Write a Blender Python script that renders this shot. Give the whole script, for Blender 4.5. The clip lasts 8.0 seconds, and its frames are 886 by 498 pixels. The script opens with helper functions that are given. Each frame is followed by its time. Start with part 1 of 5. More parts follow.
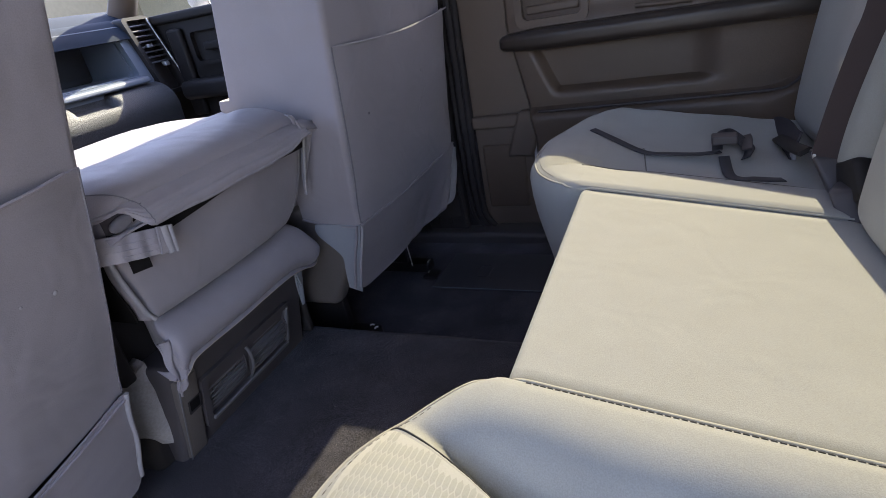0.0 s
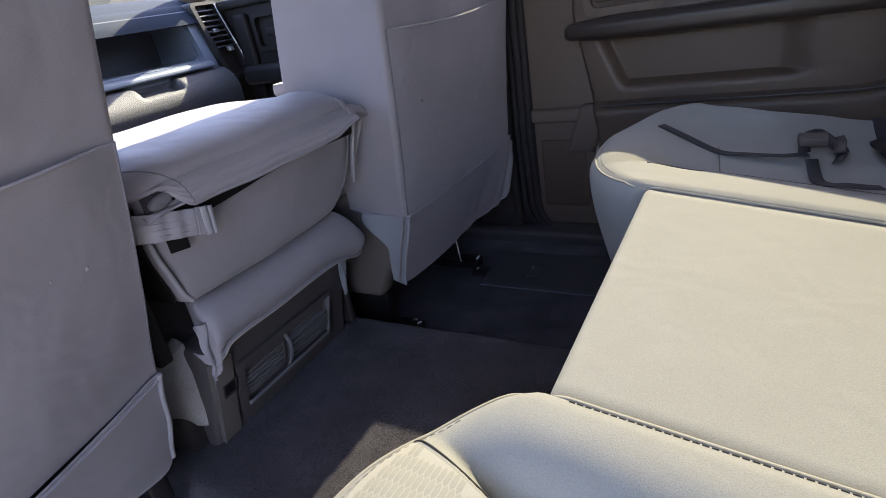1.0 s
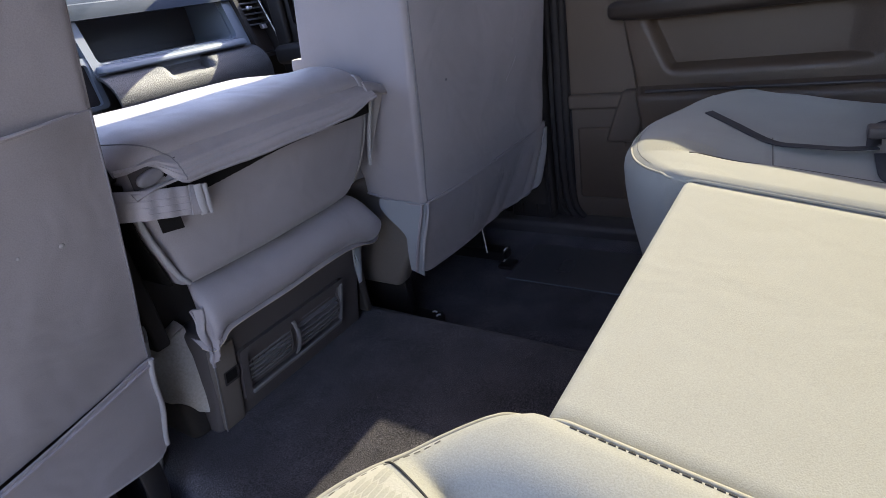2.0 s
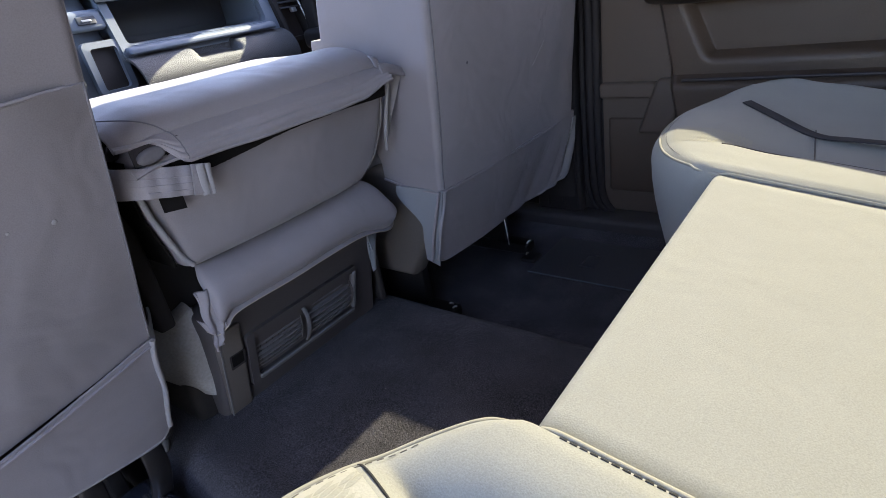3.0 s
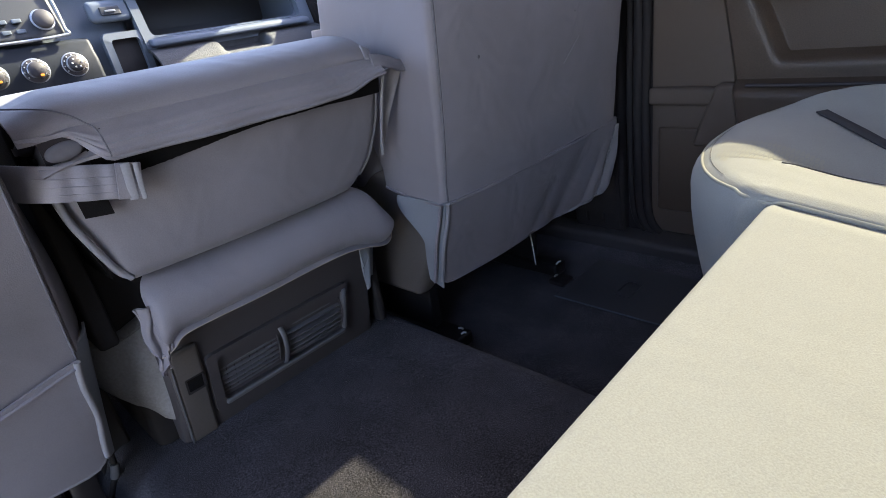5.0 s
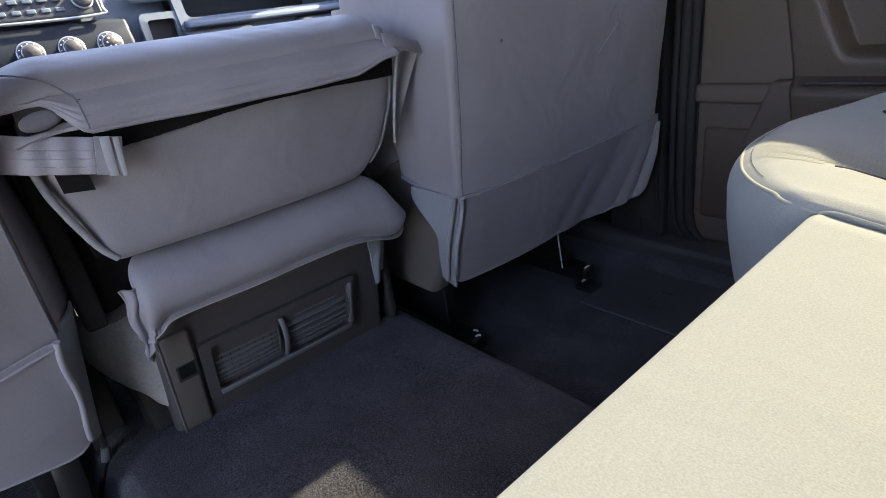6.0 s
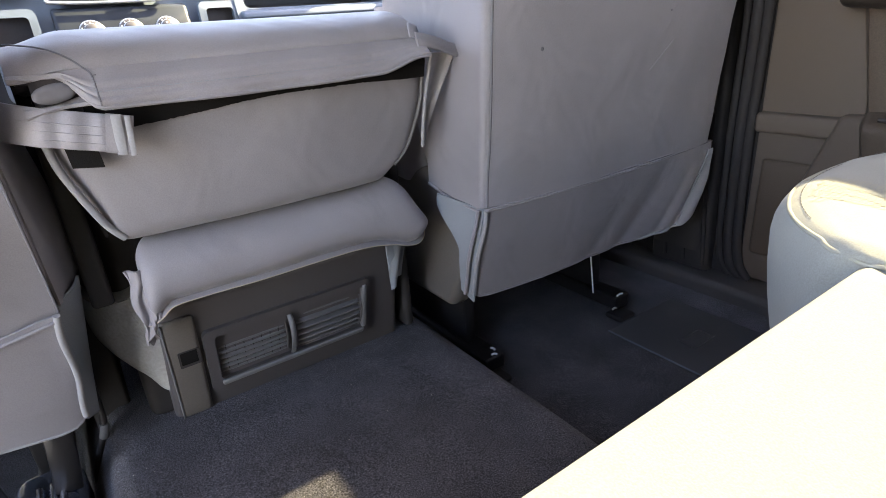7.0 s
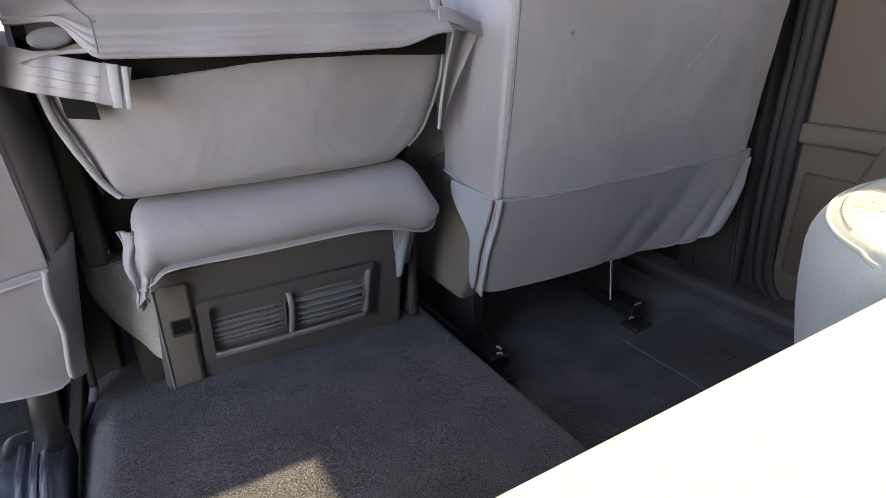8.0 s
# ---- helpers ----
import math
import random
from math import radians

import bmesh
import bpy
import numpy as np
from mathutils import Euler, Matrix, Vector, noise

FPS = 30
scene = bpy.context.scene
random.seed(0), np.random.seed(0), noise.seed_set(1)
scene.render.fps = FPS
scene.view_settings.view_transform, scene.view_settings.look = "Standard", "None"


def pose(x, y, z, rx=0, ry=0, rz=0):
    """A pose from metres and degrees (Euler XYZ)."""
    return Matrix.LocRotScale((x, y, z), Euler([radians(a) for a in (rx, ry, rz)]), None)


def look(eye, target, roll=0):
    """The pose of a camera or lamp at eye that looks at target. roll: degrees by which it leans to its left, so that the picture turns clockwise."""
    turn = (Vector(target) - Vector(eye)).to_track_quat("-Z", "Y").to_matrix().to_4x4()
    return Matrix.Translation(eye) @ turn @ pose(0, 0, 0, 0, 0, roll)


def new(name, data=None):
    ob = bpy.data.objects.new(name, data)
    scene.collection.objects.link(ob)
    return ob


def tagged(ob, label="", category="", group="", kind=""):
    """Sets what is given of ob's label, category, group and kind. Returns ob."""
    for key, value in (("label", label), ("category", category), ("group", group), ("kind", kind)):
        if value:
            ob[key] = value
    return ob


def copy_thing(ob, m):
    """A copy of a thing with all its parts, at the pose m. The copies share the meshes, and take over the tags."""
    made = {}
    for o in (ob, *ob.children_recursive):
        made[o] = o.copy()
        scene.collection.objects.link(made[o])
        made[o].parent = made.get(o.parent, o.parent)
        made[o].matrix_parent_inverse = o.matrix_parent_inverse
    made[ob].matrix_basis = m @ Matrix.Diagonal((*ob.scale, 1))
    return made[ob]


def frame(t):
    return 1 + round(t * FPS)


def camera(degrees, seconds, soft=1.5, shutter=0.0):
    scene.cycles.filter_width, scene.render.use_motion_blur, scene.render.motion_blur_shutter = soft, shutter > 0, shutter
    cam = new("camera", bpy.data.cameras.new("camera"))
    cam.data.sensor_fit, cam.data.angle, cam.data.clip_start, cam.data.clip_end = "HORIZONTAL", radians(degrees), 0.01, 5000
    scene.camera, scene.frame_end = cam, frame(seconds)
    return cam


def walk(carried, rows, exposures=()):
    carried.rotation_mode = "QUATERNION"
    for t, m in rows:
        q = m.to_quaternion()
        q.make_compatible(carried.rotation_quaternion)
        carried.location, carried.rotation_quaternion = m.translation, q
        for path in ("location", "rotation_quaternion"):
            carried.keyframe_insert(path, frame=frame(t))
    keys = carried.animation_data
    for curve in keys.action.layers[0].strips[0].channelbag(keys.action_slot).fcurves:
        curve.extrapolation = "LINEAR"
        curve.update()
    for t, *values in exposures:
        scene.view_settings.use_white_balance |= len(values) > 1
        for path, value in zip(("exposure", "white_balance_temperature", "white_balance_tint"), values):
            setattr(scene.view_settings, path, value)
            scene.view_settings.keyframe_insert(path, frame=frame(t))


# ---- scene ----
cam = camera(77.8, 8.0, soft=0.9)
PATH = [
    (0, (-0.603, -0.123, 0.757), (1.028, 0.658, -0.098), -10.9),
    (0.5, (-0.588, -0.119, 0.749), (1.002, 0.755, -0.091), -10.7),
    (1, (-0.559, -0.114, 0.734), (0.985, 0.844, -0.102), -10.4),
    (1.5, (-0.519, -0.112, 0.718), (0.98, 0.911, -0.123), -10.2),
    (3, (-0.454, -0.122, 0.685), (0.922, 1.046, -0.177), -9.8),
    (3.5, (-0.421, -0.121, 0.678), (0.922, 1.088, -0.179), -9.5),
    (4, (-0.377, -0.119, 0.665), (0.94, 1.125, -0.182), -9.1),
    (5.5, (-0.266, -0.11, 0.627), (0.933, 1.272, -0.18), -9.2),
    (6, (-0.235, -0.109, 0.613), (0.9, 1.328, -0.193), -8.2),
    (6.5, (-0.213, -0.102, 0.608), (0.855, 1.394, -0.181), -5.9),
    (7, (-0.186, -0.106, 0.601), (0.829, 1.438, -0.164), -4.4),
    (7.5, (-0.161, -0.099, 0.592), (0.821, 1.466, -0.172), -2.2),
    (8, (-0.151, -0.096, 0.576), (0.781, 1.497, -0.194), -0.8),
]
from mathutils.bvhtree import BVHTree

def ease(a, b, x):
    t = max(0.0, min(1.0, (x - a) / (b - a)))
    return t * t * (3 - 2 * t)


SUN = Vector((1.0, 0.0, 0.76)).normalized()
EXPO, TINT = 2.92, 27
walk(cam, [(t, look(eye, target, roll)) for t, eye, target, roll in PATH],
     [(t, EXPO + e, k, TINT + 3 - 5 * ease(0.5, 4.5, t) - 3 * ease(6.75, 6.95, t)) for t, e, k in ((0, 0.12, 6850), (1.5, 0.24, 6800), (4, 0.36, 6750), (6.75, 0.74, 6950), (6.95, 1.36, 7950), (8, 1.55, 8100))])

# ---- light ----
world = bpy.data.worlds.new("sky")
scene.world = world
world.use_nodes = True
wn = world.node_tree.nodes
sky = wn.new("ShaderNodeTexSky")
sky.sky_type = "NISHITA"
sky.sun_disc = False
sky.sun_elevation = math.asin(SUN.z)
sky.sun_rotation = math.atan2(SUN.x, SUN.y)
world.node_tree.links.new(sky.outputs[0], wn["Background"].inputs[0])
wn["Background"].inputs[1].default_value = 0.15
lamp = bpy.data.lights.new("sun", "SUN")
lamp.energy, lamp.angle, lamp.color = 3.0, radians(0.6), (0.93, 0.95, 0.68)
sun = new("sun", lamp)
sun.matrix_world = Matrix.Translation((6, 1, 6)) @ SUN.to_track_quat("Z", "Y").to_matrix().to_4x4()


# ---- materials ----
def mat(name, color, rough=0.6, metal=0.0, vary=0.12, grain=180.0, bump=0.25, depth=0.0015, blotch=6.0, sheen=0.0, spec=0.5, hi=0.0, wrinkle=0.0, fold=11.0, fine_w=0.4, span=0.36):
    """Base colour broken up at two scales, grain relief, uneven gloss. hi: a share of light specks in the grain."""
    m = bpy.data.materials.new(name)
    m.use_nodes = True
    nodes, links = m.node_tree.nodes, m.node_tree.links
    b = nodes["Principled BSDF"]
    co = nodes.new("ShaderNodeTexCoord")
    big, fine = nodes.new("ShaderNodeTexNoise"), nodes.new("ShaderNodeTexNoise")
    big.inputs["Scale"].default_value, big.inputs["Detail"].default_value = blotch, 4
    fine.inputs["Scale"].default_value, fine.inputs["Detail"].default_value = grain, 3
    for n in (big, fine):
        links.new(co.outputs["Object"], n.inputs["Vector"])
    mix = nodes.new("ShaderNodeMath")
    mix.operation = "MULTIPLY_ADD"
    links.new(big.outputs["Fac"], mix.inputs[0])
    mix.inputs[1].default_value = 1 - fine_w
    add = nodes.new("ShaderNodeMath")
    add.operation = "MULTIPLY"
    links.new(fine.outputs["Fac"], add.inputs[0])
    add.inputs[1].default_value = fine_w
    links.new(add.outputs[0], mix.inputs[2])
    ramp = nodes.new("ShaderNodeValToRGB")
    lo, up = [c * (1 - vary) for c in color], [min(1.0, c * (1 + vary)) for c in color]
    ramp.color_ramp.elements[0].position, ramp.color_ramp.elements[0].color = 0.5 - span / 2, (*lo, 1)
    ramp.color_ramp.elements[1].position, ramp.color_ramp.elements[1].color = 0.5 + span / 2, (*up, 1)
    if hi:
        e = ramp.color_ramp.elements.new(0.58 + span / 2)
        e.color = (*[min(1, c * hi) for c in color], 1)
    links.new(mix.outputs[0], ramp.inputs[0])
    links.new(ramp.outputs[0], b.inputs["Base Color"])
    r = nodes.new("ShaderNodeMapRange")
    links.new(big.outputs["Fac"], r.inputs[0])
    r.inputs[1].default_value, r.inputs[2].default_value = 0.3, 0.7
    r.inputs[3].default_value, r.inputs[4].default_value = max(0.02, rough - 0.08), min(1, rough + 0.08)
    links.new(r.outputs[0], b.inputs["Roughness"])
    b.inputs["Metallic"].default_value = metal
    b.inputs["Specular IOR Level"].default_value = spec
    if sheen:
        b.inputs["Sheen Weight"].default_value = sheen
        b.inputs["Sheen Roughness"].default_value = 0.5
    if bump:
        bp = nodes.new("ShaderNodeBump")
        bp.inputs["Strength"].default_value, bp.inputs["Distance"].default_value = bump, depth
        links.new(fine.outputs["Fac"], bp.inputs["Height"])
        if wrinkle:
            soft, b2 = nodes.new("ShaderNodeTexNoise"), nodes.new("ShaderNodeBump")
            soft.inputs["Scale"].default_value, soft.inputs["Detail"].default_value, soft.inputs["Distortion"].default_value = fold, 2, 0.6
            links.new(co.outputs["Object"], soft.inputs["Vector"])
            b2.inputs["Strength"].default_value, b2.inputs["Distance"].default_value = wrinkle, 0.02
            links.new(soft.outputs["Fac"], b2.inputs["Height"])
            links.new(b2.outputs[0], bp.inputs["Normal"])
        links.new(bp.outputs[0], b.inputs["Normal"])
    return m


COVER = mat("grey_seat_cover_cloth", (0.242, 0.223, 0.241), 0.55, grain=800, bump=0.32, depth=0.0006, sheen=0.10, vary=0.13, blotch=9, wrinkle=0.34, fine_w=0.5)
COVER_TRIM = mat("grey_binding_tape", (0.285, 0.278, 0.29), 0.8, grain=500, bump=0.3, depth=0.001)
GUSSET = mat("pale_grey_mesh_cloth", (0.22, 0.235, 0.26), 0.9, grain=700, bump=0.4, depth=0.001)
CLOTH = mat("beige_grey_seat_cloth", (0.344, 0.348, 0.320), 0.85, grain=800, bump=0.35, depth=0.0006, sheen=0.12, vary=0.13, fine_w=0.62, blotch=14, wrinkle=0.10)
CLOTH_EDGE = mat("seat_cloth_welt", (0.40, 0.39, 0.335), 0.8, grain=650, bump=0.3, depth=0.001, vary=0.07)
CLOTH_HEX = mat("honeycomb_cloth", (0.47, 0.46, 0.40), 0.85, grain=600, bump=0.3, depth=0.001, vary=0.06)
HEX_CELL = mat("honeycomb_cell_cloth", (0.385, 0.38, 0.325), 0.85, grain=600, bump=0.3, depth=0.001, vary=0.08)
# Hook tape black; also paints the dark of gaps, holes and cavities.
TAPE_AND_SHADE = mat("black_tape_and_shade", (0.010, 0.009, 0.009), 0.95, spec=0.1, grain=900, bump=0.5, depth=0.001)
ROLL_HEM = mat("pale_hem_tape", (0.36, 0.315, 0.25), 0.8, grain=500, bump=0.2)
# Dark cloth; also cover cloth repainted for shade in the open end.
DARK_CLOTH_AND_SHADE = mat("dark_cloth_and_shade", (0.055, 0.049, 0.055), 0.9, spec=0.2, grain=700, bump=0.3, depth=0.001)
SEAM = mat("dim_grey_thread_and_fold", (0.14, 0.135, 0.15), 0.9, bump=0)
THREAD = mat("dark_groove_thread", (0.045, 0.043, 0.040), 0.9, bump=0)
THREAD_PALE = mat("grey_thread", (0.16, 0.15, 0.135), 0.9, bump=0)
BLACK = mat("black_plastic", (0.072, 0.064, 0.066), 0.5, grain=900, bump=0.25, depth=0.0006)
# Brown in the base stands for warm light bounced off the bench.
PANEL = mat("dark_door_plastic", (0.110, 0.079, 0.060), 0.42, grain=520, bump=0.5, depth=0.0010, vary=0.2, fine_w=0.6)
DOORBLACK = mat("black_front_door_plastic", (0.014, 0.012, 0.012), 0.6, spec=0.25, grain=800, bump=0.3, depth=0.0008)
ARMREST = mat("dark_armrest_plastic", (0.042, 0.032, 0.027), 0.34, grain=900, bump=0.3, depth=0.0006)
# Paler door grey, with warm bounce put into its colour too.
PANEL2 = mat("door_plastic_warm_tint", (0.135, 0.102, 0.082), 0.5, grain=800, bump=0.35, depth=0.0008, vary=0.08)
POST = mat("charcoal_post_plastic", (0.040, 0.036, 0.037), 0.5, grain=500, bump=0.2, depth=0.0008, vary=0.15, spec=0.12)
LIDMAT = mat("scuffed_black_lid_plastic", (0.082, 0.080, 0.086), 0.5, grain=500, bump=0.3, depth=0.001, vary=0.2)
# Near-white and hardly metallic: paints sun glints on clips and wire.
GLINT_WIRE = mat("wire_with_painted_glint", (0.80, 0.82, 0.84), 0.3, metal=0.15, bump=0)
RUBBER = mat("black_rubber", (0.040, 0.036, 0.038), 0.6, spec=0.3, grain=300, bump=0.1)
CARPET = mat("charcoal_carpet", (0.078, 0.074, 0.084), 1.0, grain=560, bump=0.7, depth=0.002, vary=0.55, blotch=12, sheen=0.1, hi=2.6, spec=0.1, fine_w=0.75, span=0.18)
PILE = mat("carpet_fibre", (0.102, 0.098, 0.106), 1.0, grain=420, bump=0, vary=0.6, blotch=60, fine_w=0.7, hi=2.2, spec=0.1, span=0.18)
GRIT = mat("pale_grit", (0.45, 0.42, 0.36), 0.9, bump=0)
FELT = mat("grey_felt", (0.36, 0.348, 0.335), 1.0, grain=260, bump=0.5, depth=0.002, vary=0.2, spec=0.1)
STRIP = mat("brown_grey_plastic", (0.112, 0.098, 0.088), 0.5, grain=500, bump=0.2, depth=0.0008, vary=0.18)
GLOVE = mat("coarse_grained_dash_plastic", (0.058, 0.060, 0.064), 0.6, grain=300, bump=0.8, depth=0.0025, vary=0.4, fine_w=0.7)
# Bluish base colour carries the sky's blue on grey plastic.
DASH = mat("grey_dash_plastic", (0.135, 0.165, 0.205), 0.5, grain=900, bump=0.2, depth=0.0006)
DASH_DARK = mat("dark_dash_plastic", (0.05, 0.053, 0.06), 0.5, grain=900, bump=0.2, depth=0.0006)
CLIMATE = mat("satin_climate_panel", (0.024, 0.029, 0.038), 0.5, spec=0.35, grain=900, bump=0.15, depth=0.0005)
# Nearly matt; its blue paints the sky sheen on a dark top.
DASHTOP = mat("dash_top_sky_tint", (0.024, 0.034, 0.050), 0.8, spec=0.08, grain=900, bump=0.2, depth=0.0006)
# Pale bluish base puts the mirrored sky into the ribs.
RIB = mat("polished_steel_rib", (0.56, 0.62, 0.74), 0.22, metal=0.9, bump=0, vary=0.1)
SLAT = mat("dark_vent_slats", (0.120, 0.118, 0.124), 0.35, grain=900, bump=0.1)
VENT = mat("vent_plastic", (0.14, 0.14, 0.147), 0.45, grain=900, bump=0.15, depth=0.0005)
SILVER = mat("silver_trim", (0.5, 0.51, 0.53), 0.3, metal=0.7, bump=0)
# Blue base colour stands in for the sky mirrored in dark steel.
GLOSS = mat("dark_steel_sky_tint", (0.15, 0.19, 0.27), 0.22, metal=0.75, bump=0)
# Black plastic; also a darker copy for parts lost in shade.
UNDER = mat("black_plastic_and_shade", (0.026, 0.023, 0.023), 0.6, grain=700, bump=0.2, depth=0.0008, spec=0.3)
STEEL = mat("zinc_steel", (0.45, 0.46, 0.48), 0.35, metal=1.0, bump=0.1)
PAINTED = mat("black_steel", (0.025, 0.023, 0.024), 0.35, metal=0.4, bump=0.1)
WEBBING = mat("dark_webbing", (0.048, 0.033, 0.034), 0.8, grain=900, bump=0.4, depth=0.0008)
WEB_GREY = mat("charcoal_webbing", (0.035, 0.036, 0.042), 0.8, grain=900, bump=0.4, depth=0.0008)
LINER = mat("grey_headliner", (0.22, 0.216, 0.21), 0.95, grain=500, bump=0.3)
TRIMGREY = mat("grey_pillar_trim", (0.26, 0.255, 0.245), 0.7, grain=700, bump=0.2)
PAINT = mat("white_body_paint", (0.7, 0.7, 0.7), 0.3, vary=0.03, bump=0)
ASPHALT = mat("pale_concrete", (0.46, 0.44, 0.41), 0.9, grain=30, bump=0.5, depth=0.01, blotch=0.4)
FARWALL = mat("tan_stucco", (0.23, 0.205, 0.14), 0.9, grain=8, bump=0.2, depth=0.01, blotch=0.5)
AMBER = mat("amber_lamp", (0.8, 0.3, 0.05), 0.4, bump=0)
AMBER.node_tree.nodes["Principled BSDF"].inputs["Emission Color"].default_value = (1, 0.35, 0.05, 1)
AMBER.node_tree.nodes["Principled BSDF"].inputs["Emission Strength"].default_value = 0.15


def glass(name, tint):
    """Thin window glass: it lets the tint's share of light through and mirrors a little at its surface."""
    m = bpy.data.materials.new(name)
    m.use_nodes = True
    nodes, links = m.node_tree.nodes, m.node_tree.links
    nodes.remove(nodes["Principled BSDF"])
    clear, gloss, lw, bend, fr, mix = (nodes.new("ShaderNode" + k) for k in ("BsdfTransparent", "BsdfGlossy", "LayerWeight", "Math", "Math", "MixShader"))
    clear.inputs[0].default_value = (*tint, 1)
    gloss.inputs["Roughness"].default_value = 0.0
    lw.inputs[0].default_value = 0.5
    bend.operation, fr.operation = "POWER", "MULTIPLY_ADD"
    links.new(lw.outputs["Facing"], bend.inputs[0])
    bend.inputs[1].default_value = 5.0
    links.new(bend.outputs[0], fr.inputs[0])
    fr.inputs[1].default_value, fr.inputs[2].default_value = 0.95, 0.03
    links.new(fr.outputs[0], mix.inputs[0])
    links.new(clear.outputs[0], mix.inputs[1])
    links.new(gloss.outputs[0], mix.inputs[2])
    links.new(mix.outputs[0], nodes["Material Output"].inputs[0])
    return m


GLASS = glass("clear_window_glass", (0.86, 0.88, 0.88))
TINTED = glass("privacy_window_glass", (0.50, 0.50, 0.483))
DARKTINT = glass("dark_privacy_glass", (0.34, 0.34, 0.335))
MIRROR = mat("mirror_glass", (0.85, 0.88, 0.9), 0.02, metal=1.0, bump=0, vary=0)


# ---- mesh helpers ----
def thing(name, label, category, at=(0, 0, 0), group="", kind=""):
    return tagged(new(name), label, category, group, kind) if at is None else place(tagged(new(name), label, category, group, kind), at)


def place(ob, at):
    ob.location = at
    return ob


def part(name, bm, material, parent=None, label="", smooth=True):
    """Links a bmesh, made in world coordinates, as one mesh object under a thing or a part."""
    bmesh.ops.recalc_face_normals(bm, faces=bm.faces)
    me = bpy.data.meshes.new(name)
    bm.to_mesh(me)
    bm.free()
    me.materials.append(material)
    if smooth:
        for p in me.polygons:
            p.use_smooth = True
        me.set_sharp_from_angle(angle=radians(50))
    ob = new(name, me)
    if parent:
        ob.parent = parent
        base = Vector((0, 0, 0))
        up = parent
        while up:
            base += up.location
            up = up.parent
        ob.location = -base
    if label:
        ob["label"] = label
    return ob


def axis_steps(h, r, n):
    lo = [-h + r * i / 4 for i in range(5)] if r > 0 else [-h]
    inner = [-(h - r) + 2 * (h - r) * i / n for i in range(1, n)]
    return lo + inner + [-v for v in reversed(lo)]


def rounded(size, r, n=(4, 4, 4), warp=None, bm=None):
    """A rounded box about the origin; warp takes a local point and gives the final one."""
    bm = bm or bmesh.new()
    h = [s / 2 for s in size]
    r = min(r, min(h) * 0.999)
    st = [axis_steps(h[i], r, n[i]) for i in range(3)]
    made = {}

    def vert(p):
        key = tuple(round(c, 6) for c in p)
        if key not in made:
            inner = Vector([max(-(h[i] - r), min(h[i] - r, p[i])) for i in range(3)])
            d = Vector(p) - inner
            q = inner + d.normalized() * r if d.length > 1e-9 else inner
            made[key] = bm.verts.new(warp(q) if warp else q)
        return made[key]

    for a in range(3):
        b, c = (a + 1) % 3, (a + 2) % 3
        for side in (-1, 1):
            for i in range(len(st[b]) - 1):
                for j in range(len(st[c]) - 1):
                    quad = []
                    for u, v in ((i, j), (i + 1, j), (i + 1, j + 1), (i, j + 1)):
                        p = [0, 0, 0]
                        p[a], p[b], p[c] = side * h[a], st[b][u], st[c][v]
                        quad.append(vert(p))
                    try:
                        bm.faces.new(quad)
                    except ValueError:
                        pass
    return bm


def box(lo, hi, r=0.004, bm=None, n=(1, 1, 1), warp=None):
    c = [(a + b) / 2 for a, b in zip(lo, hi)]
    s = [abs(b - a) for a, b in zip(lo, hi)]
    shift = Vector(c)
    return rounded(s, r, n, (lambda q: warp(q + shift)) if warp else (lambda q: q + shift), bm)


def smooth_line(pts, k=6):
    pts = [Vector(p) for p in pts]
    out = []
    for i in range(len(pts) - 1):
        p0, p1, p2, p3 = pts[max(i - 1, 0)], pts[i], pts[i + 1], pts[min(i + 2, len(pts) - 1)]
        for j in range(k):
            t = j / k
            out.append(0.5 * (2 * p1 + (p2 - p0) * t + (2 * p0 - 5 * p1 + 4 * p2 - p3) * t * t + (3 * p1 - p0 - 3 * p2 + p3) * t ** 3))
    return out + [pts[-1]]


def sweep(pts, w, t=None, up=(0, 0, 1), n=8, bm=None):
    """A tube of radius w, or with t a band w wide and t thick whose face looks along up."""
    bm = bm or bmesh.new()
    rings = []
    for i, p in enumerate(pts):
        d = (pts[min(i + 1, len(pts) - 1)] - pts[max(i - 1, 0)]).normalized()
        u = up(i / max(1, len(pts) - 1)) if callable(up) else up
        side = d.cross(Vector(u))
        if side.length < 1e-5:
            side = d.cross(Vector((0.3, 1, 0.2)))
        side.normalize()
        nor = side.cross(d).normalized()
        if t is None:
            ring = [p + side * (w * math.cos(2 * math.pi * k / n)) + nor * (w * math.sin(2 * math.pi * k / n)) for k in range(n)]
        else:
            e = min(t, w) * 0.3
            ring = [p + side * a + nor * b for a, b in ((-w / 2, -t / 2 + e), (-w / 2, t / 2 - e), (-w / 2 + e, t / 2), (w / 2 - e, t / 2),
                                                        (w / 2, t / 2 - e), (w / 2, -t / 2 + e), (w / 2 - e, -t / 2), (-w / 2 + e, -t / 2))]
        rings.append([bm.verts.new(q) for q in ring])
    for a, b in zip(rings, rings[1:]):
        for k in range(len(a)):
            bm.faces.new((a[k], a[(k + 1) % len(a)], b[(k + 1) % len(a)], b[k]))
    bm.faces.new(rings[0])
    bm.faces.new(list(reversed(rings[-1])))
    return bm


